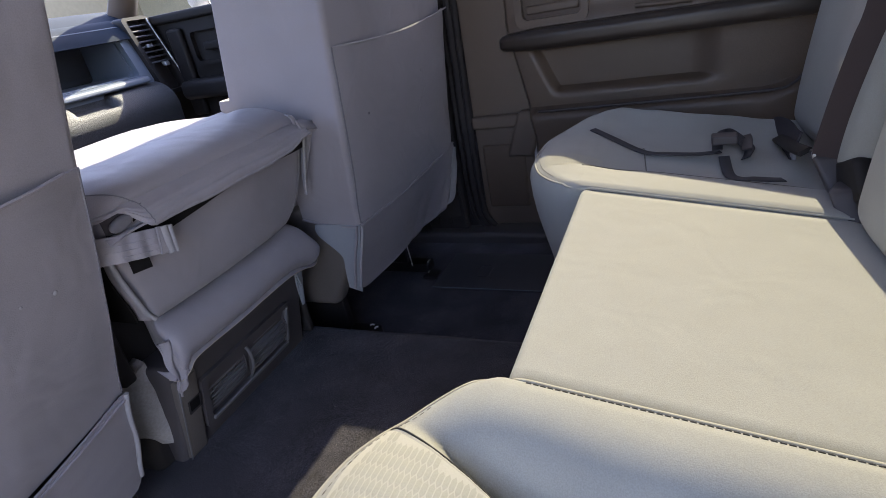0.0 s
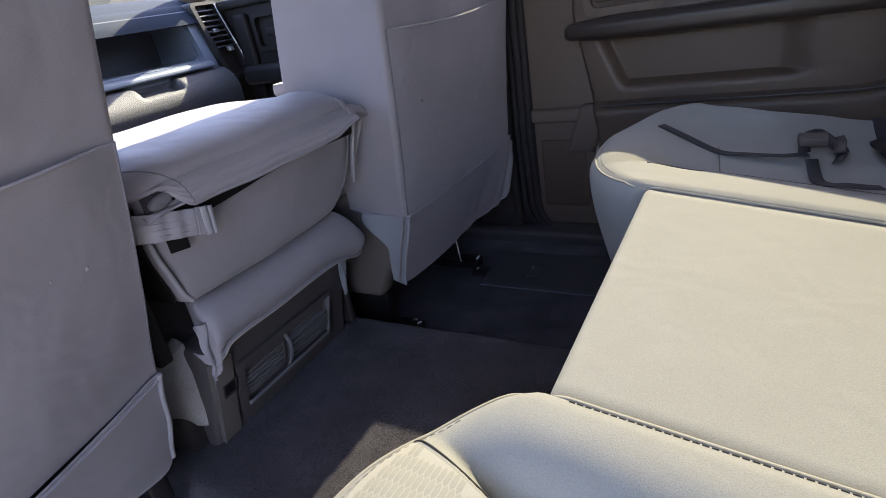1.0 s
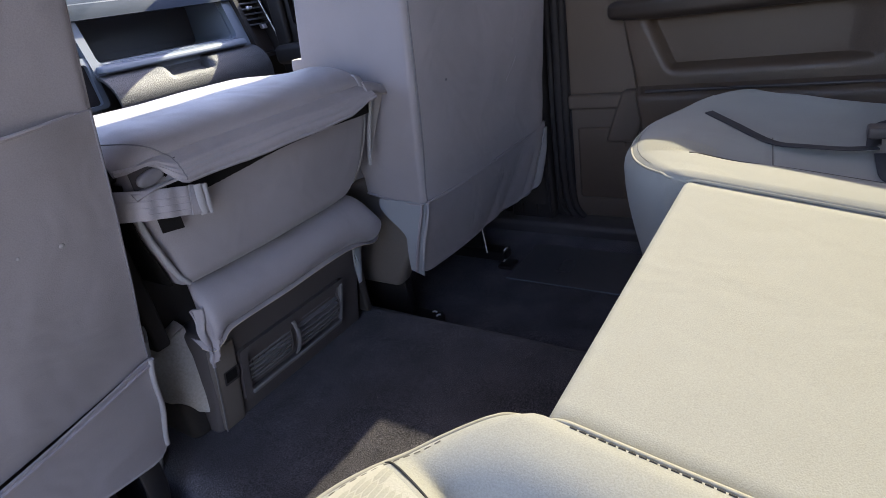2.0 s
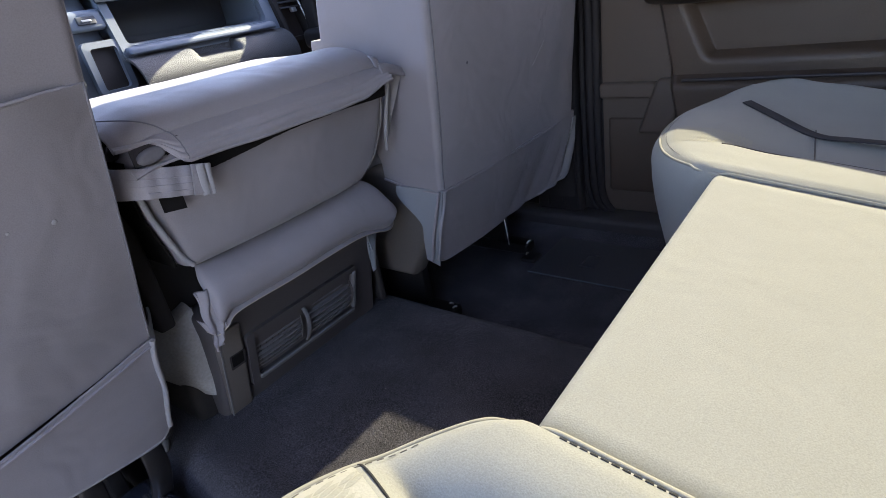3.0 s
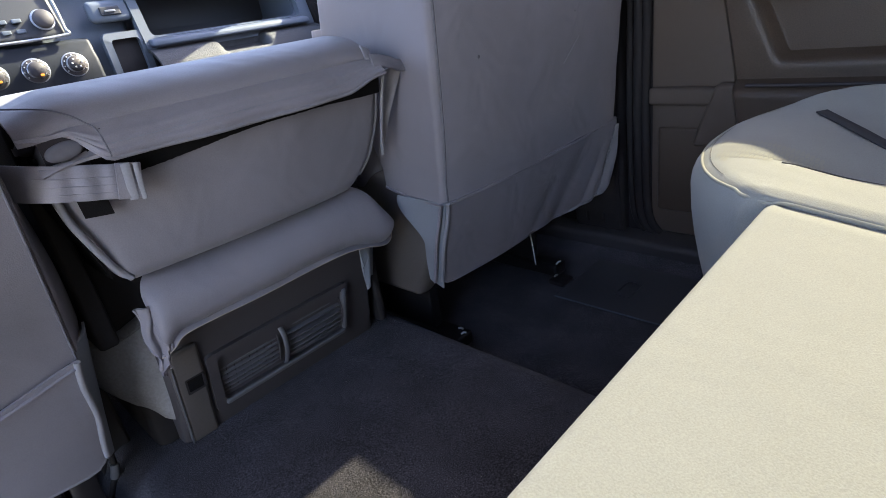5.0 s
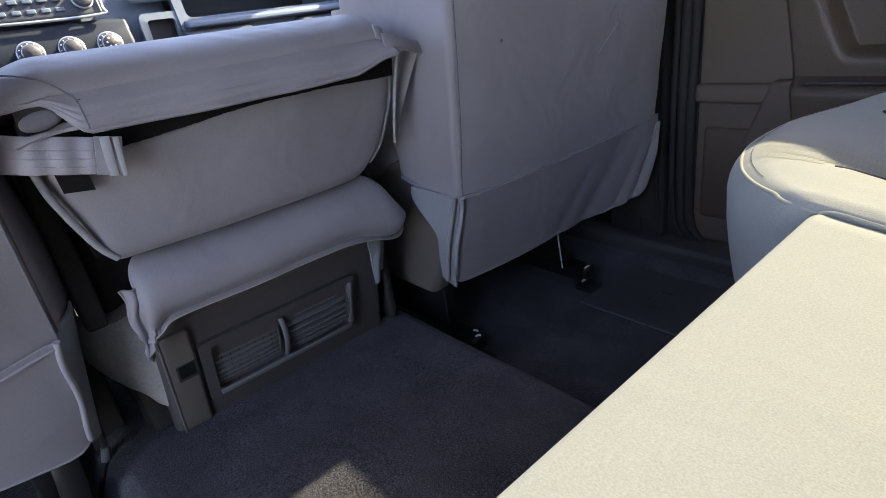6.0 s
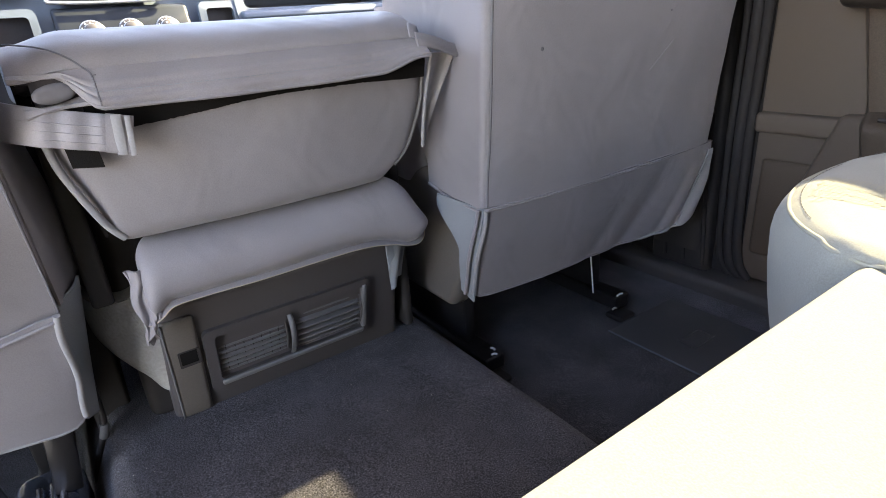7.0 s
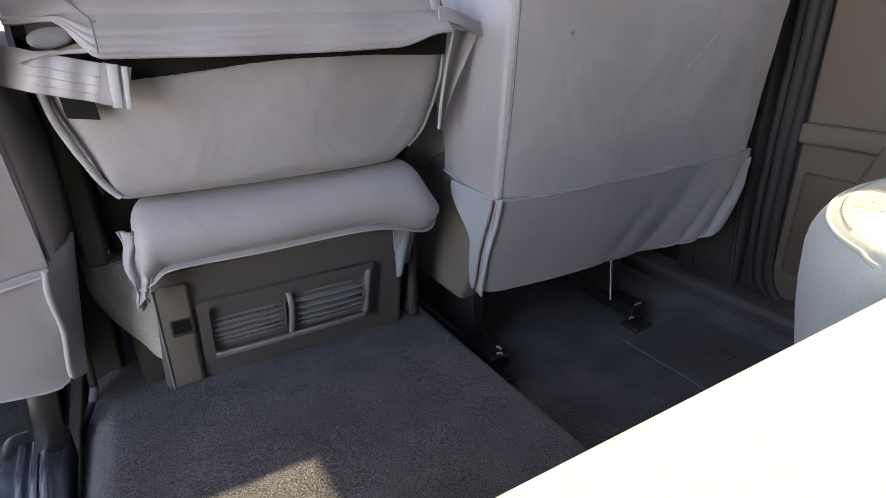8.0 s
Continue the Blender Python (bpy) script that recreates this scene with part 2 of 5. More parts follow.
def sheet(fn, nu, nv, thick, bm=None):
    """A cloth or panel from fn(u, v), both 0 to 1, with a thickness along its normal."""
    bm = bm or bmesh.new()
    e = 1e-3
    front, back = {}, {}
    for i in range(nu + 1):
        for j in range(nv + 1):
            u, v = i / nu, j / nv
            p = fn(u, v)
            du = fn(min(u + e, 1), v) - fn(max(u - e, 0), v)
            dv = fn(u, min(v + e, 1)) - fn(u, max(v - e, 0))
            nrm = du.cross(dv)
            nrm = nrm.normalized() if nrm.length > 1e-12 else Vector((0, -1, 0))
            front[i, j] = bm.verts.new(p + nrm * thick / 2)
            back[i, j] = bm.verts.new(p - nrm * thick / 2)
    for i in range(nu):
        for j in range(nv):
            bm.faces.new((front[i, j], front[i + 1, j], front[i + 1, j + 1], front[i, j + 1]))
            bm.faces.new((back[i, j], back[i, j + 1], back[i + 1, j + 1], back[i + 1, j]))
    for i in range(nu):
        bm.faces.new((front[i, 0], back[i, 0], back[i + 1, 0], front[i + 1, 0]))
        bm.faces.new((front[i, nv], front[i + 1, nv], back[i + 1, nv], back[i, nv]))
    for j in range(nv):
        bm.faces.new((front[0, j], front[0, j + 1], back[0, j + 1], back[0, j]))
        bm.faces.new((front[nu, j], back[nu, j], back[nu, j + 1], front[nu, j + 1]))
    return bm


def disc(center, axis, r, depth, n=24, bm=None, bevel=0.15):
    bm = bm or bmesh.new()
    c, a = Vector(center), Vector(axis).normalized()
    u = a.orthogonal().normalized()
    v = a.cross(u)
    rings = []
    for rr, dd in ((r, 0), (r, depth * (1 - bevel)), (r - depth * bevel, depth)):
        rings.append([bm.verts.new(c + a * dd + (u * math.cos(2 * math.pi * k / n) + v * math.sin(2 * math.pi * k / n)) * rr) for k in range(n)])
    for x, y in zip(rings, rings[1:]):
        for k in range(n):
            bm.faces.new((x[k], x[(k + 1) % n], y[(k + 1) % n], y[k]))
    bm.faces.new(rings[-1])
    bm.faces.new(list(reversed(rings[0])))
    return bm


def dashes(line, length, gap, w, h, up=(0, 0, 1)):
    """Stitches along a fine line."""
    bm = bmesh.new()
    acc = 0.0
    run = []
    for p, q in zip(line, line[1:]):
        run.append((acc, p))
        acc += (q - p).length
    run.append((acc, line[-1]))

    def at(s):
        for (a, p), (b, q) in zip(run, run[1:]):
            if a <= s <= b and b > a:
                return p.lerp(q, (s - a) / (b - a))
        return run[-1][1]
    s = 0.0
    while s + length < acc:
        sweep([at(s), at(s + length / 2) + Vector(up) * h * 0.4, at(s + length)], w, h, up=up, bm=bm)
        s += length + gap
    return bm


def hollow(outer, inner, y0, y1, bm=None, axis="y"):
    """A frame: outer and inner loops (equal count of 2D points) with depth from y0 to y1."""
    bm = bm or bmesh.new()

    def pt(p, d):
        return Vector((p[0], d, p[1])) if axis == "y" else Vector((d, p[0], p[1]))
    n = len(outer)
    vs = [[bm.verts.new(pt(p, d)) for p in loop] for loop, d in ((outer, y0), (inner, y0), (inner, y1), (outer, y1))]
    for a in range(4):
        x, y = vs[a], vs[(a + 1) % 4]
        for k in range(n):
            bm.faces.new((x[k], x[(k + 1) % n], y[(k + 1) % n], y[k]))
    return bm


def rrect(a0, a1, b0, b1, r, k=4):
    out = []
    for cx, cy, s in ((a1 - r, b1 - r, 0), (a0 + r, b1 - r, 90), (a0 + r, b0 + r, 180), (a1 - r, b0 + r, 270)):
        for i in range(k + 1):
            t = radians(s + 90 * i / k)
            out.append((cx + r * math.cos(t), cy + r * math.sin(t)))
    return out


# ---- ground outside ----
bm = bmesh.new()
bmesh.ops.create_circle(bm, cap_ends=True, segments=64, radius=900)
bmesh.ops.translate(bm, vec=(0, 0, -0.62), verts=bm.verts)
tagged(part("ground", bm, ASPHALT, smooth=False), "pale sunlit concrete yard around the truck", "ground", kind="structure")


bm = box((-40, 16, -0.62), (40, 16.4, 5.0), 0.05)
tagged(part("backdrop", bm, FARWALL, smooth=False), "tan stucco wall far ahead of the truck", "backdrop", kind="structure")
bm = box((14.0, -40, -0.62), (14.4, 15.9, 4.2), 0.05)
tagged(part("backdrop_side", bm, FARWALL, smooth=False), "tan stucco wall across the yard on the passenger side", "backdrop", kind="structure")


# ---- floor ----
def floor_z(x, y):
    a = abs(x)
    hump = 0.108 * (1 - ease(0.236, 0.300, a))
    z = 0.004 + hump
    z += 0.05 * ease(0.95, 1.5, y)
    z += 0.035 * ease(0.80, 0.88, a)
    return z + 0.0025 * noise.noise((x * 9, y * 9, 0.3))


bm = sheet(lambda u, v: Vector((-0.92 + 1.84 * u, -0.62 + 2.6 * v, floor_z(-0.92 + 1.84 * u, -0.62 + 2.6 * v) - 0.006)), 120, 110, 0.012)
tagged(part("floor", bm, CARPET), "charcoal carpet over the cab floor and centre tunnel", "floor", kind="structure")


rng = random.Random(4)
tufts = bmesh.new()
for _ in range(52000):
    x, y = rng.uniform(-0.232, 0.232), rng.uniform(0.08, 0.62)
    z = floor_z(x, y)
    a, w, h = rng.uniform(0, 6.283), rng.uniform(0.0004, 0.0010), rng.uniform(0.0010, 0.0022)
    dx, dy = math.cos(a) * w, math.sin(a) * w
    lx, ly = rng.uniform(-0.001, 0.001), rng.uniform(-0.001, 0.001)
    tufts.faces.new([tufts.verts.new(p) for p in ((x - dx, y - dy, z - 0.001), (x + dx, y + dy, z - 0.001), (x + lx, y + ly, z + h))])
me = bpy.data.meshes.new("carpet_pile")
tufts.to_mesh(me)
tufts.free()
me.materials.append(PILE)
pile = new("carpet_pile", me)
pile.parent = bpy.data.objects["floor"]
tagged(pile, "short charcoal carpet fibres", kind="stuff")
crumb = bmesh.new()
for _ in range(45):
    x, y = rng.uniform(-0.24, 0.24), rng.uniform(0.08, 0.60)
    r = rng.uniform(0.0006, 0.0014)
    base = Vector((x, y, floor_z(x, y) + 0.0012))
    vs = [crumb.verts.new(base + Vector((rng.uniform(-r, r), rng.uniform(-r, r), k * r))) for k in (0, 0.2, 0.1, 1.0)]
    for tri in ((0, 1, 2), (0, 1, 3), (1, 2, 3), (0, 2, 3)):
        crumb.faces.new([vs[i] for i in tri])
tagged(part("carpet_grit", crumb, GRIT, bpy.data.objects["floor"], smooth=False), "pale grit scattered in the carpet", kind="stuff")


# ---- cab shell ----
def shell(name, bm, material, label, category="wall"):
    return tagged(part(name, bm, material), label, category, kind="structure")


def roof_fn(u, v):
    x, y = -0.72 + 1.44 * u, -0.66 + 1.78 * v
    return Vector((x, y, 1.37 + 0.06 * (1 - (x / 0.72) ** 2) - 0.05 * ease(0.8, 1.15, y)))


shell("ceiling", sheet(roof_fn, 16, 16, 0.05), LINER, "grey fabric headliner under the cab roof", "ceiling")

bm = box((-0.78, -0.74, 0.0), (0.78, -0.62, 0.92), 0.01)
for lo, hi in (((-0.78, -0.74, 0.92), (-0.62, -0.62, 1.38)), ((0.62, -0.74, 0.92), (0.78, -0.62, 1.38)), ((-0.62, -0.74, 1.31), (0.62, -0.62, 1.40))):
    box(lo, hi, 0.01, bm)
shell("wall_rear", bm, TRIMGREY, "grey trim of the cab's rear wall round its window")
bm = sheet(lambda u, v: Vector((-0.62 + 1.24 * u, -0.68, 0.92 + 0.39 * v)), 2, 2, 0.004)
shell("window_1", bm, DARKTINT, "tinted rear window of the cab", "window")


def side_x(z):
    """The cab's side leans inwards above the sill."""
    return 0.90 - 0.17 * max(0.0, (z - 0.83) / 0.55)


SILL = 0.828


def side_bar(y0, z0, y1, z1, wide, thick, sgn, bm=None):
    pts = [Vector((sgn * side_x(z0 + (z1 - z0) * i / 8), y0 + (y1 - y0) * i / 8, z0 + (z1 - z0) * i / 8)) for i in range(9)]
    return sweep(pts, wide, thick, up=(sgn, 0, 0.25), bm=bm)


for sgn, side in ((1, "passenger"), (-1, "driver")):
    bm = side_bar(0.555, 0.10, 0.545, 1.37, 0.13, 0.06, sgn)
    shell("pillar_b_" + side, bm, POST, "dark lower trim of the post between the doors", "pillar")
    bm = side_bar(1.66, 0.80, 1.08, 1.36, 0.09, 0.06, sgn)
    shell("pillar_a_" + side, bm, PANEL, "dark slanted windscreen post trim", "pillar")
    bm = side_bar(-0.50, 0.80, -0.47, 1.36, 0.27, 0.06, sgn)
    shell("pillar_c_" + side, bm, TRIMGREY, "grey rear corner post trim", "pillar")
    bm = sweep([Vector((sgn * 0.725, y, 1.37 - 0.03 * ease(0.8, 1.1, y))) for y in (-0.66, -0.2, 0.3, 0.8, 1.1)], 0.07, 0.07, up=(sgn, 0, 0.3))
    shell("roof_rail_" + side, bm, LINER, "grey roof rail above the doors", "roof rail")
    bm = box((sgn * 0.84, -0.62, -0.02) if sgn > 0 else (-0.98, -0.62, -0.02), (0.98, 1.75, 0.055) if sgn > 0 else (-0.84, 1.75, 0.055), 0.015)
    shell("sill_" + side, bm, BLACK, "black plastic step plate along the door sill", "sill")

bm = box((-0.95, 1.95, -0.05), (0.95, 2.02, 0.86), 0.01)
shell("wall_front", bm, DASH_DARK, "dark bulkhead behind the dashboard")
bm = sheet(lambda u, v: Vector((-0.75 + 1.5 * u, 1.86 - 0.76 * v, 0.88 + 0.48 * v)), 2, 2, 0.005)
shell("window_2", bm, GLASS, "clear windscreen sloping over the dashboard", "window")


# ---- doors ----
def slab(y0, y1, z0, z1, x0, x1, sgn, r=0.008, bm=None, n=(1, 1, 1)):
    return box((min(sgn * x0, sgn * x1), y0, z0), (max(sgn * x0, sgn * x1), y1, z1), r, bm, n)


def pane(y0, y1, y2, y3, sgn):
    """Side glass, from the sill (y0 to y1) to the top (y2 to y3)."""
    def fn(u, v):
        z = SILL - 0.03 + (1.36 - SILL + 0.03) * v
        return Vector((sgn * (side_x(z) + 0.015), (y0 + (y1 - y0) * u) * (1 - v) + (y2 + (y3 - y2) * u) * v, z))
    return sheet(fn, 2, 2, 0.004)


# rear door on the passenger's side
door = tagged(new("door_1"), "closed rear passenger door with dark grained plastic panel", "door", kind="structure")


def door_skin(u, v):
    z = 0.12 + (SILL - 0.12) * v
    y = -0.62 + (0.865 + 0.2 * max(-0.05, min(0.25, z - 0.39))) * u
    z -= 0.014 * ease(0.0, 0.14, y) * ease(0.8, 1.0, v)
    x = 0.878
    x += 0.012 * ease(0.615, 0.66, z) - 0.02 * ease(0.72, SILL, z)
    inside = ease(-0.23, -0.150, y) * (1 - ease(0.165, 0.190, y - 0.45 * (z - 0.468)))
    x += 0.026 * inside * ease(0.444, 0.464, z) * (1 - ease(0.560, 0.590, z))
    x -= 0.030 * (1 - ease(0.395, 0.42, z - 0.03 * ease(-0.30, -0.42, y)))
    x += 0.025 * ease(0.985, 1.0, u)
    return Vector((x, y, z))


part("door_panel", sheet(door_skin, 140, 130, 0.012), PANEL, door)
part("door_core", box((0.91, -0.62, 0.06), (0.985, 0.61, SILL - 0.02), 0.01), PAINT, door, "white painted outer door shell")
bm = rounded((0.078, 0.86, 0.050), 0.018, (3, 20, 3),
             lambda q: Vector((0.853 + q.x + 0.010 * ease(0.30, 0.43, q.y), -0.13 + q.y, 0.595 + q.z * (1 - 0.25 * ease(0.33, 0.43, q.y)))))
part("armrest", bm, ARMREST, door, "padded dark armrest ledge")
part("front_trim", box((0.905, 0.255, 0.06), (0.925, 0.425, SILL), 0.006), PANEL2, door, "flat grey door edge trim, browned for warm bounce")
bm = box((0.885, 0.270, 0.365), (0.912, 0.425, 0.402), 0.008)
part("trim_step", bm, PANEL2, door)
bm = rounded((0.03, 0.075, 0.13), 0.01, (2, 3, 3), lambda q: Vector((0.895 + q.x, 0.262 + q.y - 0.35 * (q.z - 0.02), 0.345 + q.z)))
part("trim_corner", bm, PANEL2, door)
bm = rounded((0.02, 0.13, 0.20), 0.012, (2, 3, 3), lambda q: Vector((0.91 + q.x, 0.345 + q.y, 0.215 + q.z)))
part("speaker_cover", bm, PANEL, door, "dark lower door cover")
cup = part("pull_cup", hollow(rrect(0.078, 0.258, 0.622, 0.76, 0.02), rrect(0.094, 0.240, 0.640, 0.745, 0.014), 0.862, 0.90, axis="x"), PANEL2, door, "raised grey bezel, browned for warm bounce")
part("cup_back", box((0.90, 0.08, 0.625), (0.906, 0.255, 0.757), 0.002), BLACK, cup)
bm = box((0.872, 0.10, 0.652), (0.886, 0.232, 0.672), 0.005)
part("release_lever", bm, PANEL2, cup)
part("lock_lever", box((0.868, 0.16, 0.688), (0.888, 0.235, 0.735), 0.006), BLACK, cup)
bm = sweep(smooth_line([(0.862, -0.03, 0.637), (0.861, -0.09, 0.634), (0.862, -0.15, 0.632)]), 0.005)
part("switch_strip", bm, PANEL2, door, "slim pale strip")
bm = sweep(smooth_line([(0.851, 0.22, 0.412), (0.851, 0.0, 0.413), (0.851, -0.30, 0.415), (0.853, -0.36, 0.425), (0.856, -0.39, 0.46)]), 0.0035)
part("panel_seam", bm, BLACK, door)
bm = side_bar(-0.50, 1.34, 0.50, 1.34, 0.035, 0.035, 1)
part("window_rail", bm, RUBBER, door)
part("window_glass", pane(-0.55, 0.50, -0.46, 0.50, 1), TINTED, door, "tinted side glass")
shell("post_backing", box((0.906, 0.405, 0.05), (0.930, 0.625, 0.92), 0.004), POST, "dark body panel behind the door seals", "pillar")
for y, r in ((0.432, 0.009), (0.450, 0.011), (0.470, 0.007)):
    bm = sweep(smooth_line([(0.905, y - 0.03, 0.055), (0.897, y - 0.004, 0.12), (0.892, y, 0.35), (0.888, y - 0.005, 0.60), (0.875, y - 0.008, 0.86), (0.80, y - 0.008, 1.1), (0.735, y - 0.008, 1.33)]), r)
    tagged(part("door_seal", bm, POST), "black rubber weatherstrip along the door opening", "door seal", kind="structure")
bm = rounded((0.05, 0.19, 0.85), 0.015, (2, 4, 10), lambda q: Vector((0.903 + q.x, 0.550 + 0.72 * q.y, 0.47 + q.z)))
post_trim = shell("pillar_trim", bm, POST, "black plastic post trim beside the front seat", "pillar")
for y, r in ((0.500, 0.0045), (0.545, 0.0035), (0.590, 0.004)):
    part("trim_rib", sweep(smooth_line([(0.877, y - 0.012, 0.07), (0.876, y, 0.30), (0.876, y, 0.60), (0.877, y, 0.88)]), r), POST, post_trim)

# front doors
for sgn, nm, lab in ((1, "door_2", "closed front passenger door with dark plastic panel"), (-1, "door_3", "closed front driver's door with dark plastic panel")):
    d = tagged(new(nm), lab, "door", kind="structure")
    part("door_panel", slab(0.60, 1.62, 0.06, SILL - 0.02, 0.885, 0.965, sgn, n=(1, 4, 4)), DOORBLACK, d)
    part("armrest", slab(0.75, 1.38, 0.56, 0.62, 0.80, 0.89, sgn, 0.02), DOORBLACK, d)
    part("sill_cap", slab(0.60, 1.64, SILL - 0.03, SILL, 0.87, 0.96, sgn, 0.01), DOORBLACK, d)
    part("pull_bezel", hollow(rrect(1.12, 1.34, 0.655, 0.775, 0.02), rrect(1.135, 1.325, 0.67, 0.76, 0.014), sgn * 0.868, sgn * 0.887, axis="x"), DOORBLACK, d)
    part("lever", slab(1.16, 1.28, 0.70, 0.725, 0.862, 0.882, sgn, 0.006), DOORBLACK, d)
    part("pocket", slab(0.80, 1.40, 0.20, 0.34, 0.84, 0.89, sgn, 0.015), DOORBLACK, d)
    part("trim_bar", slab(1.36, 1.42, 0.50, 0.78, 0.862, 0.888, sgn, 0.012), DOORBLACK, d)
    part("window_glass", pane(0.62, 1.62, 0.60, 1.08, sgn), GLASS, d, "clear side glass")

# rear door on the driver's side, unseen: its swing is set to shape the light
d = tagged(new("door_4"), "unseen wide open rear driver's side door with dark plastic panel", "door", kind="structure")
part("door_panel", slab(-0.62, 0.43, 0.06, SILL - 0.02, 0.885, 0.965, -1, n=(1, 4, 4)), PANEL, d)
part("armrest", slab(-0.50, 0.25, 0.57, 0.62, 0.83, 0.89, -1, 0.02), PANEL, d)
part("sill_cap", slab(-0.62, 0.50, SILL - 0.03, SILL, 0.875, 0.96, -1, 0.01), PANEL, d)
part("window_glass", pane(-0.55, 0.50, -0.46, 0.50, -1), TINTED, d, "tinted side glass")
swing = Vector((-0.95, 0.48, 0.0))
d.rotation_euler = (0, 0, radians(-60))
d.location = swing - Matrix.Rotation(radians(-60), 3, "Z") @ swing
bm = rounded((0.05, 0.19, 0.85), 0.015, (2, 4, 6), lambda q: Vector((-0.903 + q.x, 0.520 + q.y, 0.47 + q.z)))
shell("pillar_trim_driver", bm, RUBBER, "black plastic post trim beside the driver seat", "pillar")

mirror = thing("side_mirror", "folding door mirror with pale shell outside the passenger door", "mirror", (1.235, 1.50, 0.82))
part("shell", rounded((0.20, 0.09, 0.22), 0.04, (3, 3, 3), lambda q: Vector((1.235 + q.x, 1.52 + q.y, 0.935 + q.z))), PAINT, mirror)
part("mirror_face", rounded((0.17, 0.008, 0.19), 0.003, (2, 1, 2), lambda q: Vector((1.235 + q.x, 1.471 + q.y + 0.12 * q.z, 0.935 + q.z))), MIRROR, mirror)
part("arm", sweep([Vector((0.97, 1.60, 0.79)), Vector((1.07, 1.58, 0.80)), Vector((1.16, 1.55, 0.825)), Vector((1.20, 1.53, 0.85))], 0.014), BLACK, mirror)


# ---- rear bench ----
def bench_base(y):
    return 0.43 + 0.165 * min(y, 0.02) - 0.10 * max(0.0, y - 0.05)


def front_line(s):
    """The plan of an outer cushion's front, s metres from the centre line."""
    return 0.026 + 0.110 * math.sin(max(0.0, min(1.0, (s - 0.224) / 0.178)) ** 0.8 * math.pi / 2) - 0.18 * ease(0.46, 0.80, s)


def seam_s(y):
    """Where the bolster meets the woven insert."""
    return 0.309 + 0.33 * max(0.0, min(0.17, 0.100 - y))


def outer_top(s, y, k=1.0):
    z = bench_base(y)
    m = seam_s(y) - (0.014 if k > 0.9 else -0.014)
    deep = 0.003 + (0.112 if k > 0.9 else 0.0207) * (1 - ease(-0.060, 0.092, y))
    z += 0.006 * ease(0.225, 0.250, s)
    z -= deep * max(0.0, min(1.0, (s - 0.250) / (m - 0.250))) ** (2.8 if k > 0.9 else 3.0)
    z += ((0.70 if k > 0.9 else 0.58) * deep) * ease(m, m + (0.018 if k > 0.9 else 0.10), s)
    z -= 0.0035 * math.exp(-((y + 0.072 - 0.10 * (s - 0.40)) / 0.007) ** 2) * ease(0.345, 0.38, s) * (1 - ease(0.43, 0.50, s))
    z += 0.010 * ease(-0.04, 0.11, y) * ease(0.27, 0.38, s)
    z -= 0.055 * max(0.0, (s - 0.65) / 0.11) ** 2
    z += 0.0022 * noise.noise((s * 16, y * 16, 7.0)) * ease(0.35, 0.42, s)
    z += 0.026 * ease(0.52, 0.72, s)
    return z


